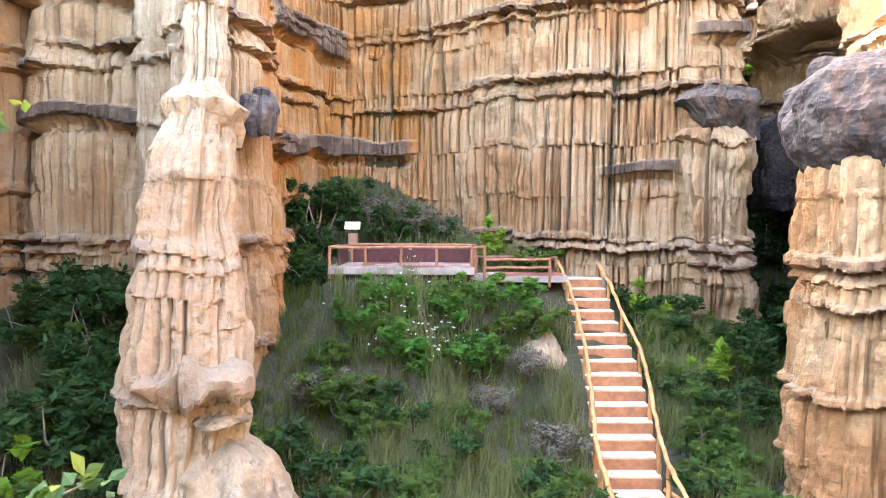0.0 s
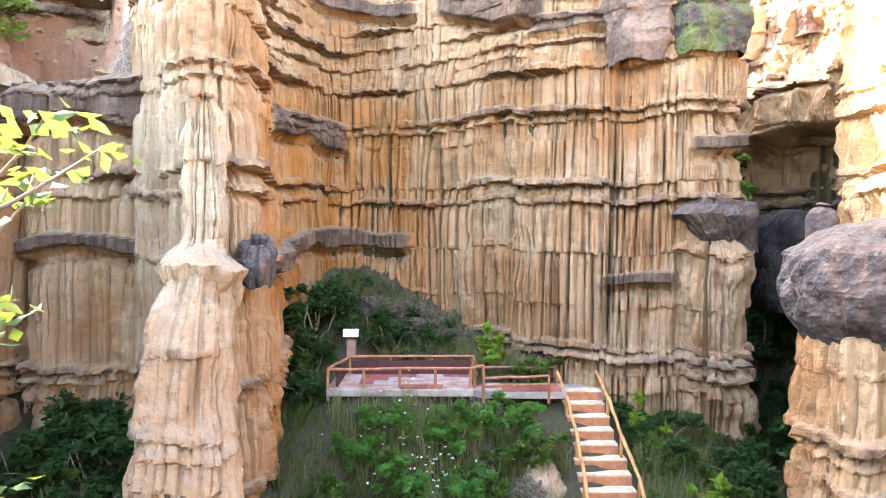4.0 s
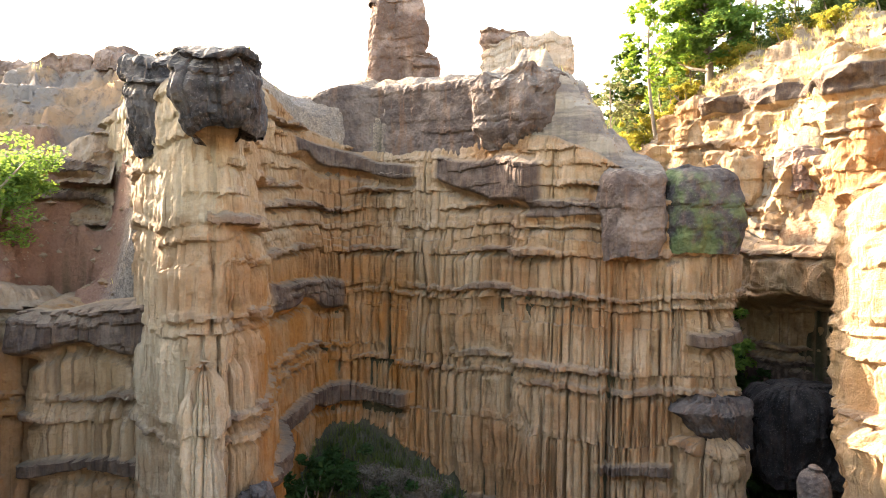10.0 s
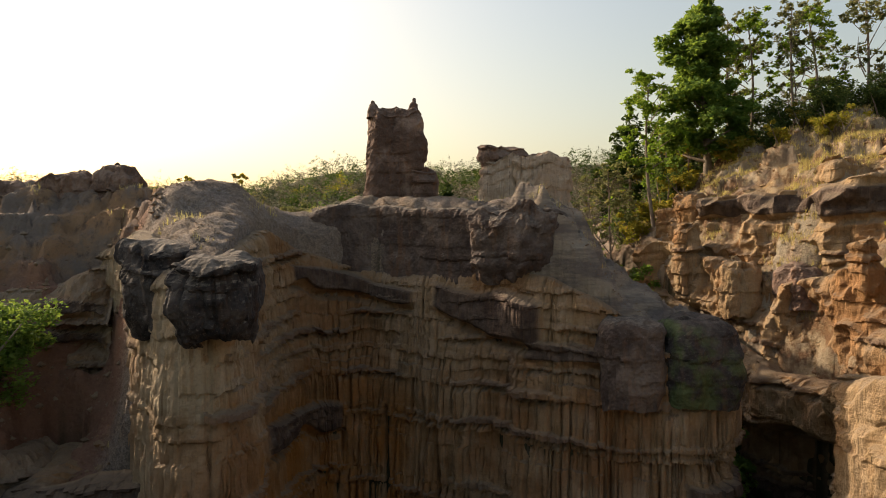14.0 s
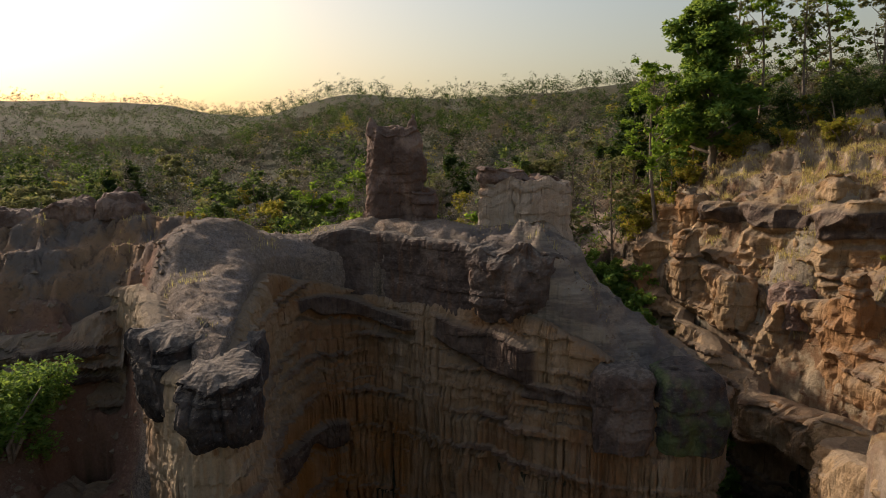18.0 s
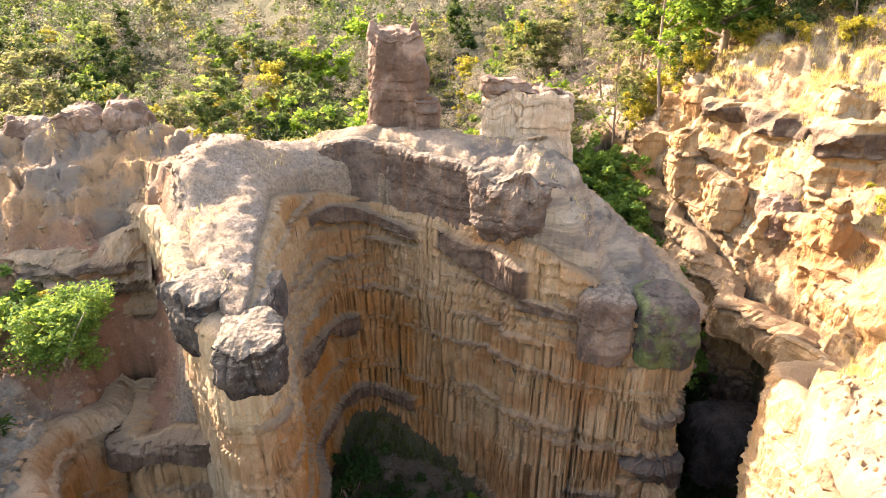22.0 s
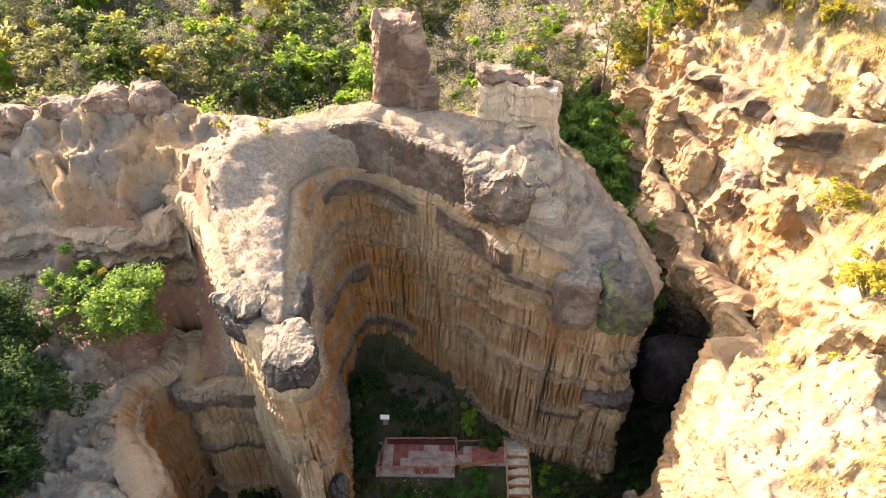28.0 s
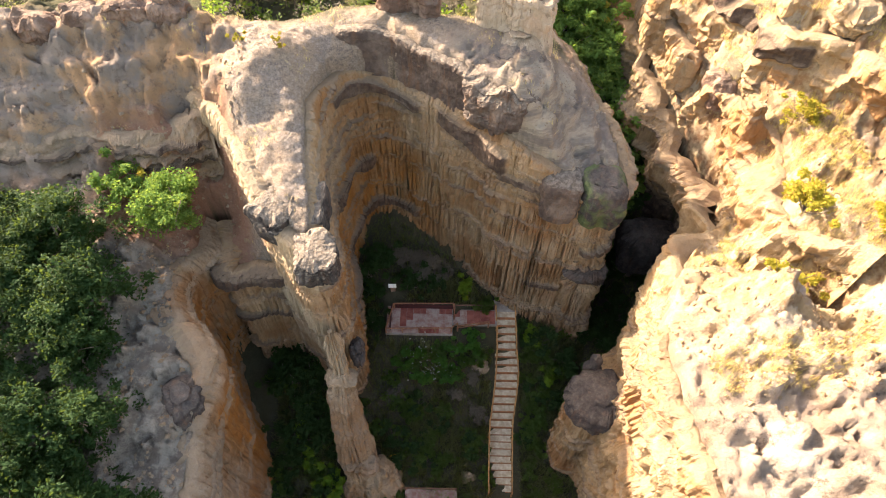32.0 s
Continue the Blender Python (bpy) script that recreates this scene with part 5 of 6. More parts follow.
LEAF_GLOSSY = leafy("glossy_broad_leaves", (0.018, 0.045, 0.015), (0.054, 0.096, 0.03), (0.156, 0.162, 0.03), 0.2)
LEAF_LUSH = leafy("lush_green_leaves", (0.0227, 0.0972, 0.0194), (0.0648, 0.194, 0.0389))
LEAF_BRUSH = leafy("dead_brush_twigs", (0.08, 0.068, 0.055), (0.15, 0.13, 0.105), None, 0.1)
LEAF_WOOD = leafy("dry_wood_leaves", (0.05, 0.085, 0.03), (0.12, 0.155, 0.05), (0.20, 0.21, 0.06), sap=0.12)
LEAF_DRY = leafy("dry_grey_twigs", (0.16, 0.132, 0.1), (0.264, 0.224, 0.176), None, 0.1, sap=0.12)
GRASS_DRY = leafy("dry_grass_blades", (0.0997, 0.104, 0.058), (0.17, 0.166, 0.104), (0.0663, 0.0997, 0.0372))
GRASS_GOLD = leafy("golden_grass_blades", (0.46, 0.32, 0.15), (0.62, 0.46, 0.23))
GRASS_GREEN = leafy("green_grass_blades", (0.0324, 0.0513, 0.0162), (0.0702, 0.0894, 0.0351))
PETAL = leafy("white_petals", (0.6, 0.608, 0.592), (0.68, 0.68, 0.656))


def tree(name, seed, height, spread, trunk_r, clumps, leaves, leaf, material, label, category="tree", group="", crown_from=0.35, thin=1.0, limbs=9):
    rs = np.random.RandomState(seed)
    root = thing(name, (0, 0, 0), label, category, group)
    verts, faces = [], []
    top = np.array([rs.uniform(-0.05, 0.05) * height, rs.uniform(-0.05, 0.05) * height, height * 0.88])
    limb(verts, faces, (0, 0, -0.4), top, trunk_r, trunk_r * 0.25, rs, 8, 8, 0.03)
    tips = [top]
    for i in range(limbs):
        f = crown_from + (0.95 - crown_from) * (i + rs.rand()) / limbs
        base = top * f
        ang = i * 2.4 + rs.uniform(-0.5, 0.5)
        reach = spread * (1.05 - 0.65 * (f - crown_from) / (1 - crown_from)) * rs.uniform(0.6, 1.15)
        tip = base + np.array([math.cos(ang) * reach, math.sin(ang) * reach, height * rs.uniform(0.05, 0.2)])
        limb(verts, faces, base, tip, trunk_r * 0.42 * (1.1 - f * 0.6), trunk_r * 0.1, rs, 5, 4)
        tips.append(tip)
        tips.append(base + (tip - base) * rs.uniform(0.5, 0.8) + rs.normal(size=3) * 0.12 * spread)
    trunk = new("trunk", mesh_from("trunk", verts, faces, BARK, True))
    trunk.parent = root
    tips = np.array(tips)
    centres = tips[rs.randint(0, len(tips), clumps)] + rs.normal(size=(clumps, 3)) * spread * 0.20
    crown = new("crown", leaves_mesh("crown", leaf_cloud(rs, centres, spread * rs.uniform(0.13, 0.30, clumps) * thin, leaves, leaf), material))
    crown.parent = root
    return root


def shrub(name, seed, height, spread, clumps, leaves, leaf, material, label, group="", stems=7):
    rs = np.random.RandomState(seed)
    root = thing(name, (0, 0, 0), label, "shrub", group)
    verts, faces, tips = [], [], []
    for i in range(stems):
        a = i * 2.4 + rs.rand()
        tip = np.array([math.cos(a) * spread * rs.uniform(0.2, 0.9), math.sin(a) * spread * rs.uniform(0.2, 0.9), height * rs.uniform(0.5, 0.95)])
        limb(verts, faces, (0, 0, -0.15), tip, 0.03 * height, 0.007 * height, rs, 5, 4, 0.12)
        tips += [tip, tip * 0.7]
    stem = new("stem", mesh_from("stem", verts, faces, BARK, True))
    stem.parent = root
    tips = np.array(tips)
    centres = tips[rs.randint(0, len(tips), clumps)] + rs.normal(size=(clumps, 3)) * spread * 0.22
    centres[:, 2] = np.clip(centres[:, 2], 0.1, None)
    crown = new("foliage", leaves_mesh("foliage", leaf_cloud(rs, centres, spread * rs.uniform(0.15, 0.32, clumps), leaves, leaf), material))
    crown.parent = root
    return root


def plant_out(first, places, rs, lo=0.8, hi=1.25):
    """Sets the first plant at the first place and copies at the others."""
    for n, (x, y, z) in enumerate(places):
        m = pose(x, y, z, rs.uniform(-4, 4), rs.uniform(-4, 4), rs.uniform(0, 360)) @ Matrix.Scale(rs.uniform(lo, hi), 4)
        if n == 0:
            first.matrix_basis = m
        else:
            ob = copy_thing(first, m)
            ob.matrix_basis = m


def scatter(rs, n, lo, hi, test):
    """Places on the land within a box that pass a test."""
    x, y = rs.uniform(lo[0], hi[0], n), rs.uniform(lo[1], hi[1], n)
    ok = test(x, y)
    x, y = x[ok], y[ok]
    return list(zip(x, y, land(x, y)))


def clear_of_paths(x, y):
    stairs = (np.abs(x - 4.3) < 1.0) & (y < 21.6)
    deck = (x > -3.7) & (x < 4.2) & (y > 18.0) & (y < 20.6)
    spire = np.hypot(x + 4.6, y - 11.2) < 1.5
    pillar = np.hypot(x - 8.3, y - 12.7) < 1.7
    board = (np.abs(x + 3.1) < 0.9) & (y > 19.8) & (y < 21.9)
    return ~(stairs | deck | spire | pillar | board)


def in_canyon(x, y):
    return (edge_distance(x, y, CANYON_LINE) < -0.35) & clear_of_paths(x, y)


rs = np.random.RandomState(5)
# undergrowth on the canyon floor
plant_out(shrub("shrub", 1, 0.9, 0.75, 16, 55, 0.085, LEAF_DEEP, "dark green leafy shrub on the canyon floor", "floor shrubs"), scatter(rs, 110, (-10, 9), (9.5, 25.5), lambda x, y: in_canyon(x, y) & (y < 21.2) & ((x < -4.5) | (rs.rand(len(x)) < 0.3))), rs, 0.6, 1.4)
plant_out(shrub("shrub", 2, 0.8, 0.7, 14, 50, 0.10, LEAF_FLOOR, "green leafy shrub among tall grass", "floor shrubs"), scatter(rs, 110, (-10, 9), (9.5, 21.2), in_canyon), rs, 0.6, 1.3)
plant_out(shrub("shrub", 3, 0.75, 0.8, 16, 60, 0.10, LEAF_LUSH, "bright green flowering shrub below the platform", "flowering shrubs"),
          [(x, y, land_at(x, y)) for x, y in ((-1.6, 17.5), (-0.6, 17.2), (0.3, 17.4), (-2.3, 17.0), (-0.2, 16.3), (-1.2, 16.5), (1.0, 17.9), (0.6, 16.7), (2.4, 18.2))], rs, 0.9, 1.25)
plant_out(shrub("shrub", 4, 1.0, 0.7, 12, 22, 0.20, LEAF_BRIGHT, "light green broad-leaved plant beside the platform", "broad-leaved plants"),
          [(x, y, land_at(x, y)) for x, y in ((1.75, 21.2), (1.3, 21.6), (5.9, 18.9), (6.9, 16.6), (-7.6, 11.6), (-8.4, 13.2), (-6.0, 10.2), (-6.5, 10.7), (-5.95, 9.6), (-6.9, 10.0))], rs, 0.8, 1.15)
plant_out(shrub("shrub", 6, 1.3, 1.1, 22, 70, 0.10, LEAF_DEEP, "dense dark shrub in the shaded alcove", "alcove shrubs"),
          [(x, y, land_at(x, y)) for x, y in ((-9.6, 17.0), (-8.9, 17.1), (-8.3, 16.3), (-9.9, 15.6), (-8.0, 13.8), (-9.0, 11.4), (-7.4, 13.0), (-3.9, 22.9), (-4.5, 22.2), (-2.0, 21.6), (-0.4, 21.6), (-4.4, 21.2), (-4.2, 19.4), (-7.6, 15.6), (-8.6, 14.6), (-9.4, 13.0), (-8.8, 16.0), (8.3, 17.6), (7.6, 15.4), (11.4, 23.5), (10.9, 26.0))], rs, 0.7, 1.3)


plant_out(shrub("dry_brush", 7, 0.8, 1.0, 26, 90, 0.045, LEAF_BRUSH, "grey dead brush heaped against the cliff", "dry brush"),
          [(x, y, land_at(x, y)) for x, y in ((-2.6, 23.0), (-1.6, 23.1), (-0.7, 22.9), (-2.0, 22.4), (-1.0, 22.3), (0.2, 22.4), (1.1, 15.6), (2.6, 14.6), (2.2, 16.6), (-2.9, 15.2))], rs, 0.7, 1.1)


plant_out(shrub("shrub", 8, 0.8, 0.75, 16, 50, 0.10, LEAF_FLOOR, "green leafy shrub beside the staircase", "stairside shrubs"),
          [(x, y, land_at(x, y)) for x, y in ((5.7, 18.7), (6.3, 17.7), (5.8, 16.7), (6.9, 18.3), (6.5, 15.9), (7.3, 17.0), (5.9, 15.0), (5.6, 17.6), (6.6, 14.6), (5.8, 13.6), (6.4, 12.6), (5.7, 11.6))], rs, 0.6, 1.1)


plant_out(shrub("shrub", 9, 1.1, 0.9, 20, 60, 0.10, LEAF_DEEP, "dark green shrub in the narrow gorge", "gorge shrubs"),
          scatter(rs, 60, (9, 18.5), (14, 28), in_canyon), rs, 0.7, 1.3)


def blades(name, seed, n, lo, hi, test, height, width, material, label, clump=7, lean=0.5):
    """Tufts of grass: thin bent blades."""
    rs = np.random.RandomState(seed)
    p = np.array(scatter(rs, n, lo, hi, test))
    c = np.repeat(p, clump, axis=0) + np.c_[rs.normal(size=(len(p) * clump, 2)) * 0.07, np.zeros(len(p) * clump)]
    k = len(c)
    a = rs.uniform(0, 2 * math.pi, k)
    h = height * rs.uniform(0.45, 1.25, k)
    side = np.stack([-np.sin(a), np.cos(a), np.zeros(k)], 1) * (width * rs.uniform(0.6, 1.3, k))[:, None]
    out = np.stack([np.cos(a), np.sin(a), np.zeros(k)], 1) * (h * lean * rs.uniform(0.2, 1.1, k))[:, None]
    up = np.array([0, 0, 1.0])
    base = c - up * 0.05
    mid = base + up * (h * 0.6)[:, None] + out * 0.35
    tip = base + up * h[:, None] * 0.98 + out
    v = np.stack([base - side, base + side, mid + side * 0.7, mid - side * 0.7, mid - side * 0.7, mid + side * 0.7, tip + side * 0.12, tip - side * 0.12], 1)
    me = mesh_from(name, v.reshape(-1, 3), np.arange(k * 8).reshape(-1, 4), material)
    return tagged(new(name, me), label, "grass", kind="stuff")


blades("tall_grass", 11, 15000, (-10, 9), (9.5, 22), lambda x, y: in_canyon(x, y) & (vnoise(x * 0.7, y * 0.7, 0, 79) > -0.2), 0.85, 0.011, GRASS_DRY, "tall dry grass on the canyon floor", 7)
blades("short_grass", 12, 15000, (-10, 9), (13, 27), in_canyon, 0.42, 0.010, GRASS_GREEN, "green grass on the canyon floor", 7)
on_slope = lambda x, y: (edge_distance(x, y, CANYON_LINE) > 1.2) & (vnoise(x * 0.4, y * 0.4, 0, 77) > -0.1)
blades("dry_grass", 13, 24000, (10.5, 9), (24, 40), on_slope, 0.24, 0.011, GRASS_GOLD, "golden dry grass on the sunlit slope", 6)
blades("dry_grass", 14, 2600, (-18, 16), (6, 29), lambda x, y: (edge_distance(x, y, CANYON_LINE) > 1.0) & (vnoise(x * 0.5, y * 0.5, 0, 78) > 0.25), 0.22, 0.008, GRASS_GOLD, "sparse dry grass on the gravel tops", 5)


near_floor = lambda x, y: in_canyon(x, y) & (np.abs(x + 0.35) + np.abs(y - 9.2) > 2.2)
blades("tall_grass", 15, 9000, (-10, -7.5), (9, 9.6), near_floor, 0.6, 0.012, GRASS_DRY, "tall dry grass on the canyon floor", 6)
plant_out(shrub("shrub", 10, 0.9, 0.8, 16, 50, 0.10, LEAF_DEEP, "dark green shrub on the canyon floor", "floor shrubs"), scatter(rs, 60, (-9.5, -6), (8.5, 9.2), near_floor), rs, 0.6, 1.3)


def petals():
    rs = np.random.RandomState(21)
    c = np.stack([rs.normal(-0.7, 0.9, 90), rs.normal(17.0, 0.5, 90), np.zeros(90)], 1)
    c[:, 2] = land(c[:, 0], c[:, 1]) + rs.uniform(0.55, 0.95, 90)
    tagged(new("white_flowers", leaves_mesh("white_flowers", leaf_cloud(rs, c, 0.05, 4, 0.055, 0.3, 0, 1.1), PETAL)), "small white flowers on green shrubs", "flowers", kind="stuff")


petals()

# pebbles on the tops
def pebbles(name, seed, n, lo, hi, test, size, material, label):
    rs = np.random.RandomState(seed)
    p = np.array(scatter(rs, n, lo, hi, test))
    k = len(p)
    base = np.array([(1, 0, 0), (-1, 0, 0), (0, 1, 0), (0, -1, 0), (0, 0, 1), (0, 0, -1)], float)
    tri = np.array([(0, 2, 4), (2, 1, 4), (1, 3, 4), (3, 0, 4), (2, 0, 5), (1, 2, 5), (3, 1, 5), (0, 3, 5)])
    s = size * rs.uniform(0.4, 1.0, (k, 1, 1)) ** 2
    v = base[None] * s * rs.uniform(0.6, 1.2, (k, 6, 3)) * np.array([1, 1, 0.7])
    a = rs.uniform(0, 6.28, k)
    v = np.stack([v[..., 0] * np.cos(a)[:, None] - v[..., 1] * np.sin(a)[:, None], v[..., 0] * np.sin(a)[:, None] + v[..., 1] * np.cos(a)[:, None], v[..., 2]], -1) + p[:, None]
    f = (tri[None] + 6 * np.arange(k)[:, None, None]).reshape(-1, 3)
    return tagged(new(name, mesh_from(name, v.reshape(-1, 3), f, material)), label, "stones", kind="stuff")


on_top = lambda x, y: edge_distance(x, y, CANYON_LINE) > 0.6
pebbles("loose_stones", 31, 15000, (-18, 13.5), (8, 29), on_top, 0.055, STONE_TOP, "loose grey stones on the gravel tops")
pebbles("loose_stones", 32, 4000, (9, 8), (22, 36), on_top, 0.16, STONE_RIGHT, "broken yellow stones on the sunlit slope")
pebbles("loose_stones", 33, 1500, (-20, 5), (-9, 24), on_top, 0.20, STONE_TOP, "broken grey stones on the slope")

# bushes on the upper slopes
plant_out(shrub("bush", 41, 2.2, 1.5, 80, 110, 0.065, LEAF_GREEN, "bright green bush on the brown scree", "scree bushes"), [(-13.5, 19.0, land_at(-13.5, 19.0))], rs, 1.25, 1.3)
plant_out(shrub("bush", 42, 1.6, 1.2, 26, 60, 0.10, LEAF_YELLOW, "yellow-green bush on the slope", "slope bushes"),
          [(x, y, land_at(x, y)) for x, y in ((-14.4, 19.9), (15.5, 17.0), (17.0, 22.5), (18.2, 30.0), (16.5, 31.5), (11.0, 33.0), (14.6, 14.4), (20.0, 18.0), (22.0, 26.0), (19.0, 34.0), (13.5, 36.0), (17.5, 15.0), (9.8, 34.6), (10.6, 35.4), (12.4, 34.0), (13.0, 35.0), (8.6, 34.4), (11.8, 36.4), (15.6, 34.2))], rs, 0.6, 1.1)
plant_out(shrub("bush", 43, 1.5, 1.2, 28, 70, 0.10, LEAF_GREEN, "green bush in the narrow gorge", "gorge bushes"),
          [(x, y, land_at(x, y)) for x, y in ((10.6, 27.2), (9.9, 26.6), (9.4, 27.6), (11.2, 26.2), (9.6, 28.5), (8.8, 30.5), (7.6, 32.2), (10.4, 27.0), (9.0, 33.5), (10.2, 32.0), (8.2, 29.4), (9.8, 29.8), (7.4, 31.2), (10.8, 28.6), (6.6, 32.6), (8.6, 32.0), (10.9, 26.4), (10.2, 28.2), (9.2, 30.2), (9.6, 31.0), (9.7, 32.2), (9.0, 32.8), (8.2, 34.4), (9.0, 35.0), (7.6, 35.0), (8.8, 33.8), (7.0, 33.6), (-15.5, 20.5))], rs, 1.1, 1.6)
plant_out(shrub("bush", 44, 0.5, 0.35, 8, 30, 0.06, LEAF_YELLOW, "small yellow-green tuft on the mound", "mound tufts"), [(-7.6, 24.3, land_at(-7.6, 24.3)), (-9.5, 24.6, land_at(-9.5, 24.6))], rs)
plant_out(shrub("bush", 45, 2.2, 1.4, 50, 70, 0.08, LEAF_WOOD, "dusty green bush at the top of the sunlit slope", "slope bushes"),
          [(x, y, land_at(x, y)) for x, y in ((17.2, 33.6), (19.4, 32.4), (21.4, 31.6), (23.5, 30.6), (18.2, 35.4), (20.8, 34.2), (16.4, 35.2), (12.6, 36.6), (22.8, 33.2), (10.4, 37.0))], rs, 0.7, 1.2)
# dark trees below the grey shoulder
west = [(-17.5, 13.5), (-18.5, 11.0), (-17.0, 9.0), (-19.5, 15.0), (-16.0, 7.0), (-20.0, 9.0), (-18.0, 6.0), (-21.0, 12.5), (-15.0, 5.0), (-16.2, 15.2), (-17.6, 16.8), (-19.2, 17.4), (-15.6, 11.4), (-14.6, 8.6), (-13.6, 5.6), (-20.8, 18.6), (-22.0, 15.0), (-16.6, 13.0)]
plant_out(tree("tree", 51, 5.0, 2.2, 0.12, 80, 90, 0.10, LEAF_DEEP, "dark green spreading tree below a rock shoulder", "tree", "shaded trees", 0.3), [(x, y, land_at(x, y) - 2.5) for x, y in west], rs, 0.8, 1.15)
# tall trees on the sunlit slope
plant_out(tree("tree", 61, 8.6, 2.0, 0.24, 260, 90, 0.17, LEAF_GREEN, "tall dense green tree on the slope", "tree", "tall trees", 0.06, 1.15, 26), [(14.6, 35.5, land_at(14.6, 35.5))], rs, 1.0, 1.02)
plant_out(tree("tree", 62, 8.8, 1.7, 0.12, 90, 34, 0.13, LEAF_BRIGHT, "tall slender tree with an open crown", "tree", "tall trees", 0.35, 0.7, 14), [(11.6, 35.2, land_at(11.6, 35.2)), (18.0, 38.0, land_at(18.0, 38.0)), (21.5, 37.0, land_at(21.5, 37.0))], rs, 0.9, 1.05)
plant_out(tree("tree", 63, 8.4, 1.6, 0.10, 70, 30, 0.11, LEAF_OLIVE, "tall thin tree with sparse dusty leaves", "tree", "tall trees", 0.3, 0.7, 14), [(16.6, 37.0, land_at(16.6, 37.0)), (19.8, 36.0, land_at(19.8, 36.0)), (23.0, 35.0, land_at(23.0, 35.0)), (9.6, 36.0, land_at(9.6, 36.0))], rs, 0.9, 1.1)
# the wood behind the ridge
def behind(x, y):
    r = np.hypot(x, y - 20)
    near = (y > 29.5 + np.clip(np.abs(x + 4) * 0.05, 0, 2)) & (edge_distance(x, y, CANYON_LINE) > 1.0)
    slope = (x > 9) & (y < 38)
    mound = (x > -30) & (x < 2) & (y < 33.5)
    return near & ~slope & ~mound


kinds = [("tree", 71, 4.2, 1.7, 0.09, 40, 55, 0.15, LEAF_WOOD, "green tree in the dry wood"), ("tree", 72, 4.6, 1.8, 0.09, 36, 50, 0.15, LEAF_OLIVE, "dusty olive tree in the dry wood"),
         ("tree", 73, 3.8, 1.6, 0.08, 34, 55, 0.15, LEAF_BRIGHT, "light green tree in the dry wood"), ("tree", 74, 3.8, 1.5, 0.08, 26, 45, 0.14, LEAF_YELLOW, "yellowing tree in the dry wood"),
         ("tree", 75, 4.0, 1.7, 0.08, 40, 70, 0.05, LEAF_DRY, "leafless grey tree in the dry wood"), ("tree", 76, 5.2, 1.9, 0.1, 46, 55, 0.16, LEAF_DEEP, "dark green tree in the dry wood")]
for n, (name, seed, h, sp, r, cl, lv, lf, mat, lab) in enumerate(kinds):
    spots = scatter(rs, (44, 50, 52, 44, 120, 10)[n], (-38, 29), (34, 62), behind)
    plant_out(tree(name, seed, h, sp, r, cl, lv, lf, mat, lab, "tree", "wood behind the ridge", 0.15), spots, rs, 0.65, 1.25)


def far_wood(seed, n, lo, hi, material, label, size, clumps=9, leaves=36):
    """Many trees in one: each a few clumps of leaf sprays."""
    rs = np.random.RandomState(seed)
    r = np.sqrt(rs.uniform(lo ** 2, hi ** 2, n)) if hi < 300 else np.exp(rs.uniform(math.log(lo), math.log(hi), n))
    a = rs.uniform(-0.95, 0.85, n)
    x, y = r * np.sin(a), 20 + r * np.cos(a)
    z = land(x, y)
    s = size * rs.uniform(0.7, 1.3, n) * (0.9 + np.clip(r - 150, 0, 900) / 500)
    c = np.repeat(np.stack([x, y, z + s * 1.1], 1), clumps, axis=0)
    k = np.repeat(s, clumps)
    c = c + rs.normal(size=c.shape) * k[:, None] * np.array([0.5, 0.5, 0.55])
    q = leaf_cloud(rs, c, k * 0.42, leaves, 1.0, 0.8).reshape(-1, 4, 3)
    m = q.mean(1, keepdims=True)
    q = m + (q - m) * (np.repeat(k, leaves) * 0.1)[:, None, None]
    tagged(new("far_wood", leaves_mesh("far_wood", q.reshape(-1, 3), material)), label, "woods", kind="stuff")


# LEAF_FAR trees carry their haze in the leaf colour
far_wood(91, 460, 42, 150, LEAF_FAR, "olive trees on the wooded slope, greyed by painted haze", 1.7)
far_wood(92, 260, 42, 150, LEAF_WOOD, "green trees on the wooded slope", 1.7)
far_wood(93, 800, 42, 150, LEAF_DRY, "bare grey trees on the wooded slope", 1.6)
far_wood(94, 320, 42, 150, LEAF_DEEP, "dark green trees on the wooded slope", 2.0)
far_wood(95, 90, 42, 150, LEAF_YELLOW, "yellowing trees on the wooded slope", 1.5)
far_wood(96, 2400, 140, 1100, LEAF_FAR, "olive woods on the far hills, greyed by painted haze", 2.2, 4, 14)
far_wood(97, 1900, 140, 1100, LEAF_DEEP, "dark green woods on the far hills", 2.4, 4, 14)
far_wood(98, 300, 140, 1100, LEAF_WOOD, "green woods on the far hills", 2.2, 4, 14)


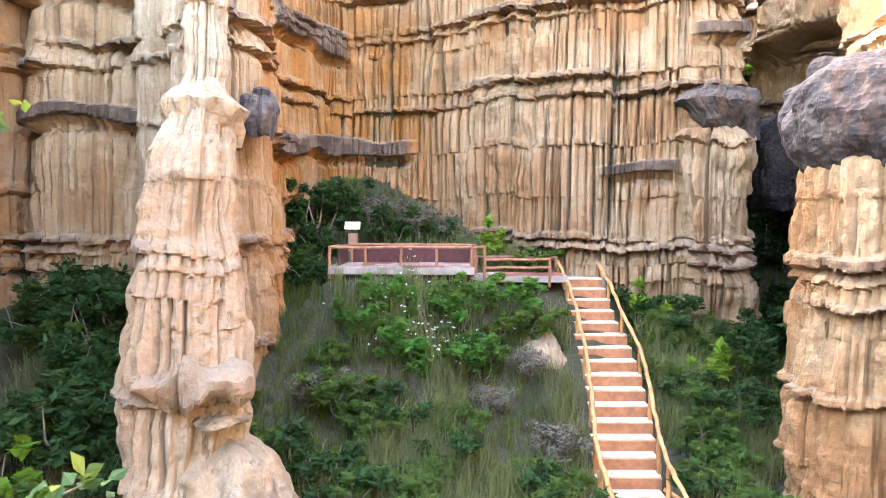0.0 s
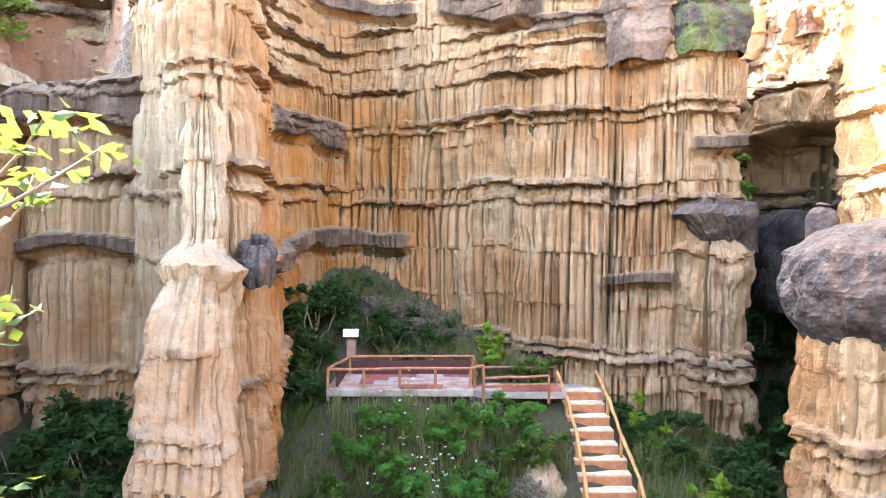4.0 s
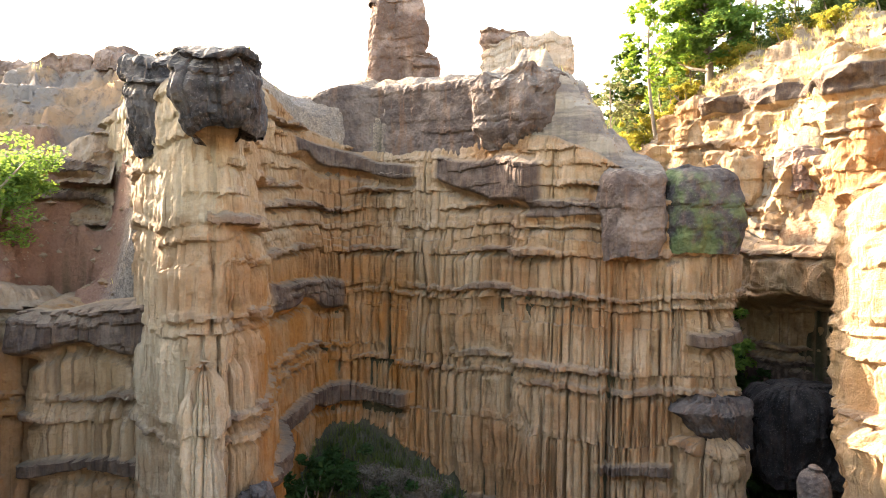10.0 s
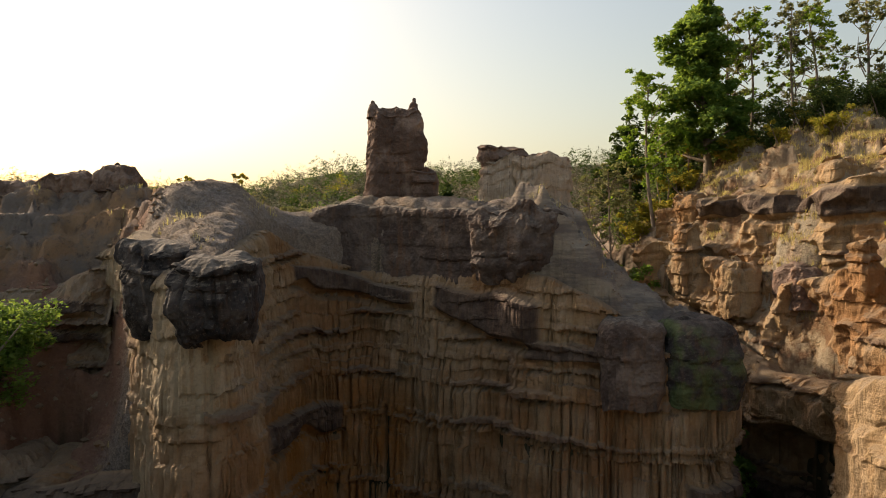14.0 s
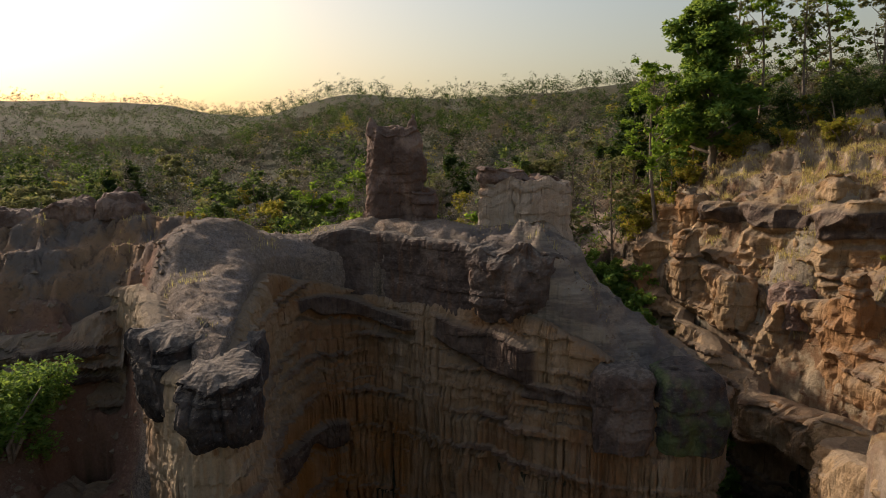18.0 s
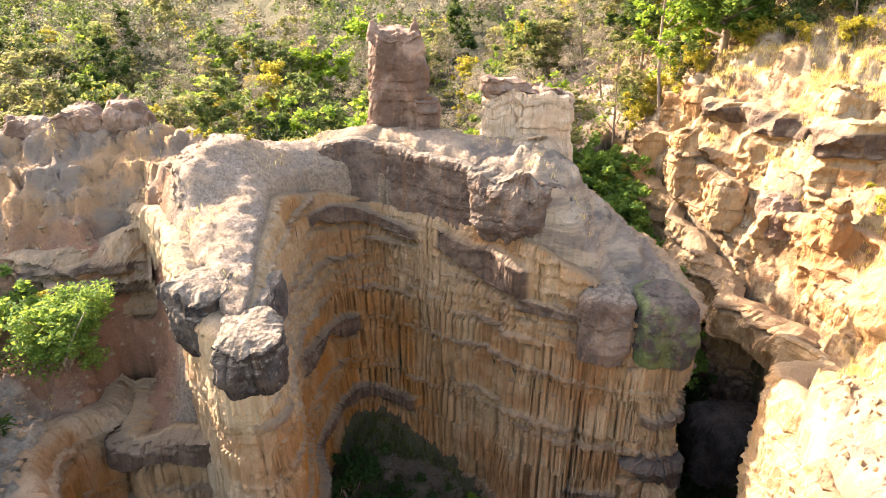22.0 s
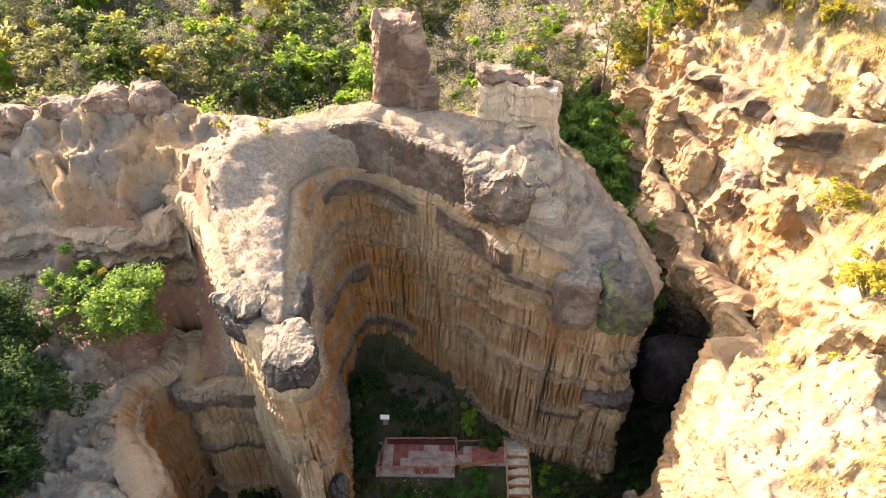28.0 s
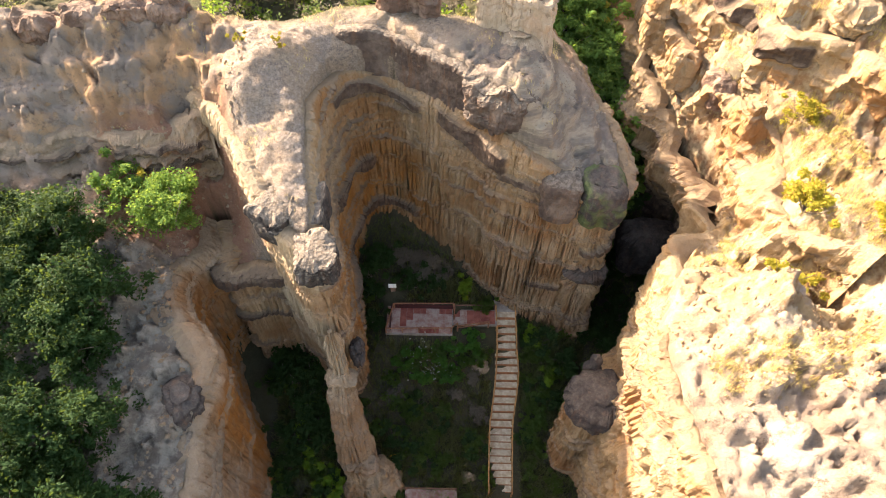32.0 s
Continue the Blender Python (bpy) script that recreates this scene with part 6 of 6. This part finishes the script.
def thicket(seed, n, material, label, leaf):
    """Low growth that covers the ground of the wood."""
    rs = np.random.RandomState(seed)
    p = np.array(scatter(rs, n, (-34, 27.6), (30, 60), lambda x, y: behind(x, y + 1.2) | ((y > 28.8) & (x < 1) & (y < 35))))
    r = rs.uniform(0.4, 0.95, len(p))
    p[:, 2] += r * 0.5
    tagged(new("thicket", leaves_mesh("thicket", leaf_cloud(rs, p, r, 44, leaf, 0.9), material)), label, "undergrowth", kind="stuff")


thicket(111, 330, LEAF_WOOD, "green undergrowth of the dry wood", 0.13)
thicket(112, 300, LEAF_OLIVE, "dusty undergrowth of the dry wood", 0.13)
thicket(113, 620, LEAF_DRY, "bare grey undergrowth of the dry wood", 0.07)
thicket(114, 240, LEAF_BRIGHT, "light green undergrowth of the dry wood", 0.14)

# the tree beside the flight path: a thin stem with a few broad glossy leaves
def near_tree():
    rs = np.random.RandomState(97)
    root = thing("tree", (0, 0, 0), "slender tree with broad glossy leaves at its top", "tree", "slender trees")
    verts, faces, tips = [], [], []
    foot, top = np.array([-3.05, 3.5, -5.2]), np.array([-2.75, 3.4, 6.3])
    limb(verts, faces, foot, top, 0.07, 0.015, rs, 8, 9, 0.01)
    for h, tip in ((5.4, (-1.85, 3.3, 5.85)), (5.5, (-2.1, 3.25, 6.0)), (5.2, (-2.35, 3.6, 5.7)), (3.5, (-2.38, 3.35, 4.05)), (0.4, (-2.0, 3.2, 0.85)), (2.2, (-2.6, 3.4, 2.8)), (5.8, (-2.85, 3.2, 6.4)), (4.6, (-2.6, 3.6, 5.0))):
        base = foot + (top - foot) * (h - foot[2]) / (top[2] - foot[2])
        limb(verts, faces, base, tip, 0.018, 0.005, rs, 5, 5, 0.06)
        tips += [np.array(tip), base + (np.array(tip) - base) * 0.75]
    stem = new("trunk", mesh_from("trunk", verts, faces, BARK, True))
    stem.parent = root
    crown = new("crown", leaves_mesh("crown", leaf_cloud(rs, np.array(tips), 0.2, 11, 0.075, 0.6, 0.1, 1.7), LEAF_GLOSSY))
    crown.parent = root


near_tree()
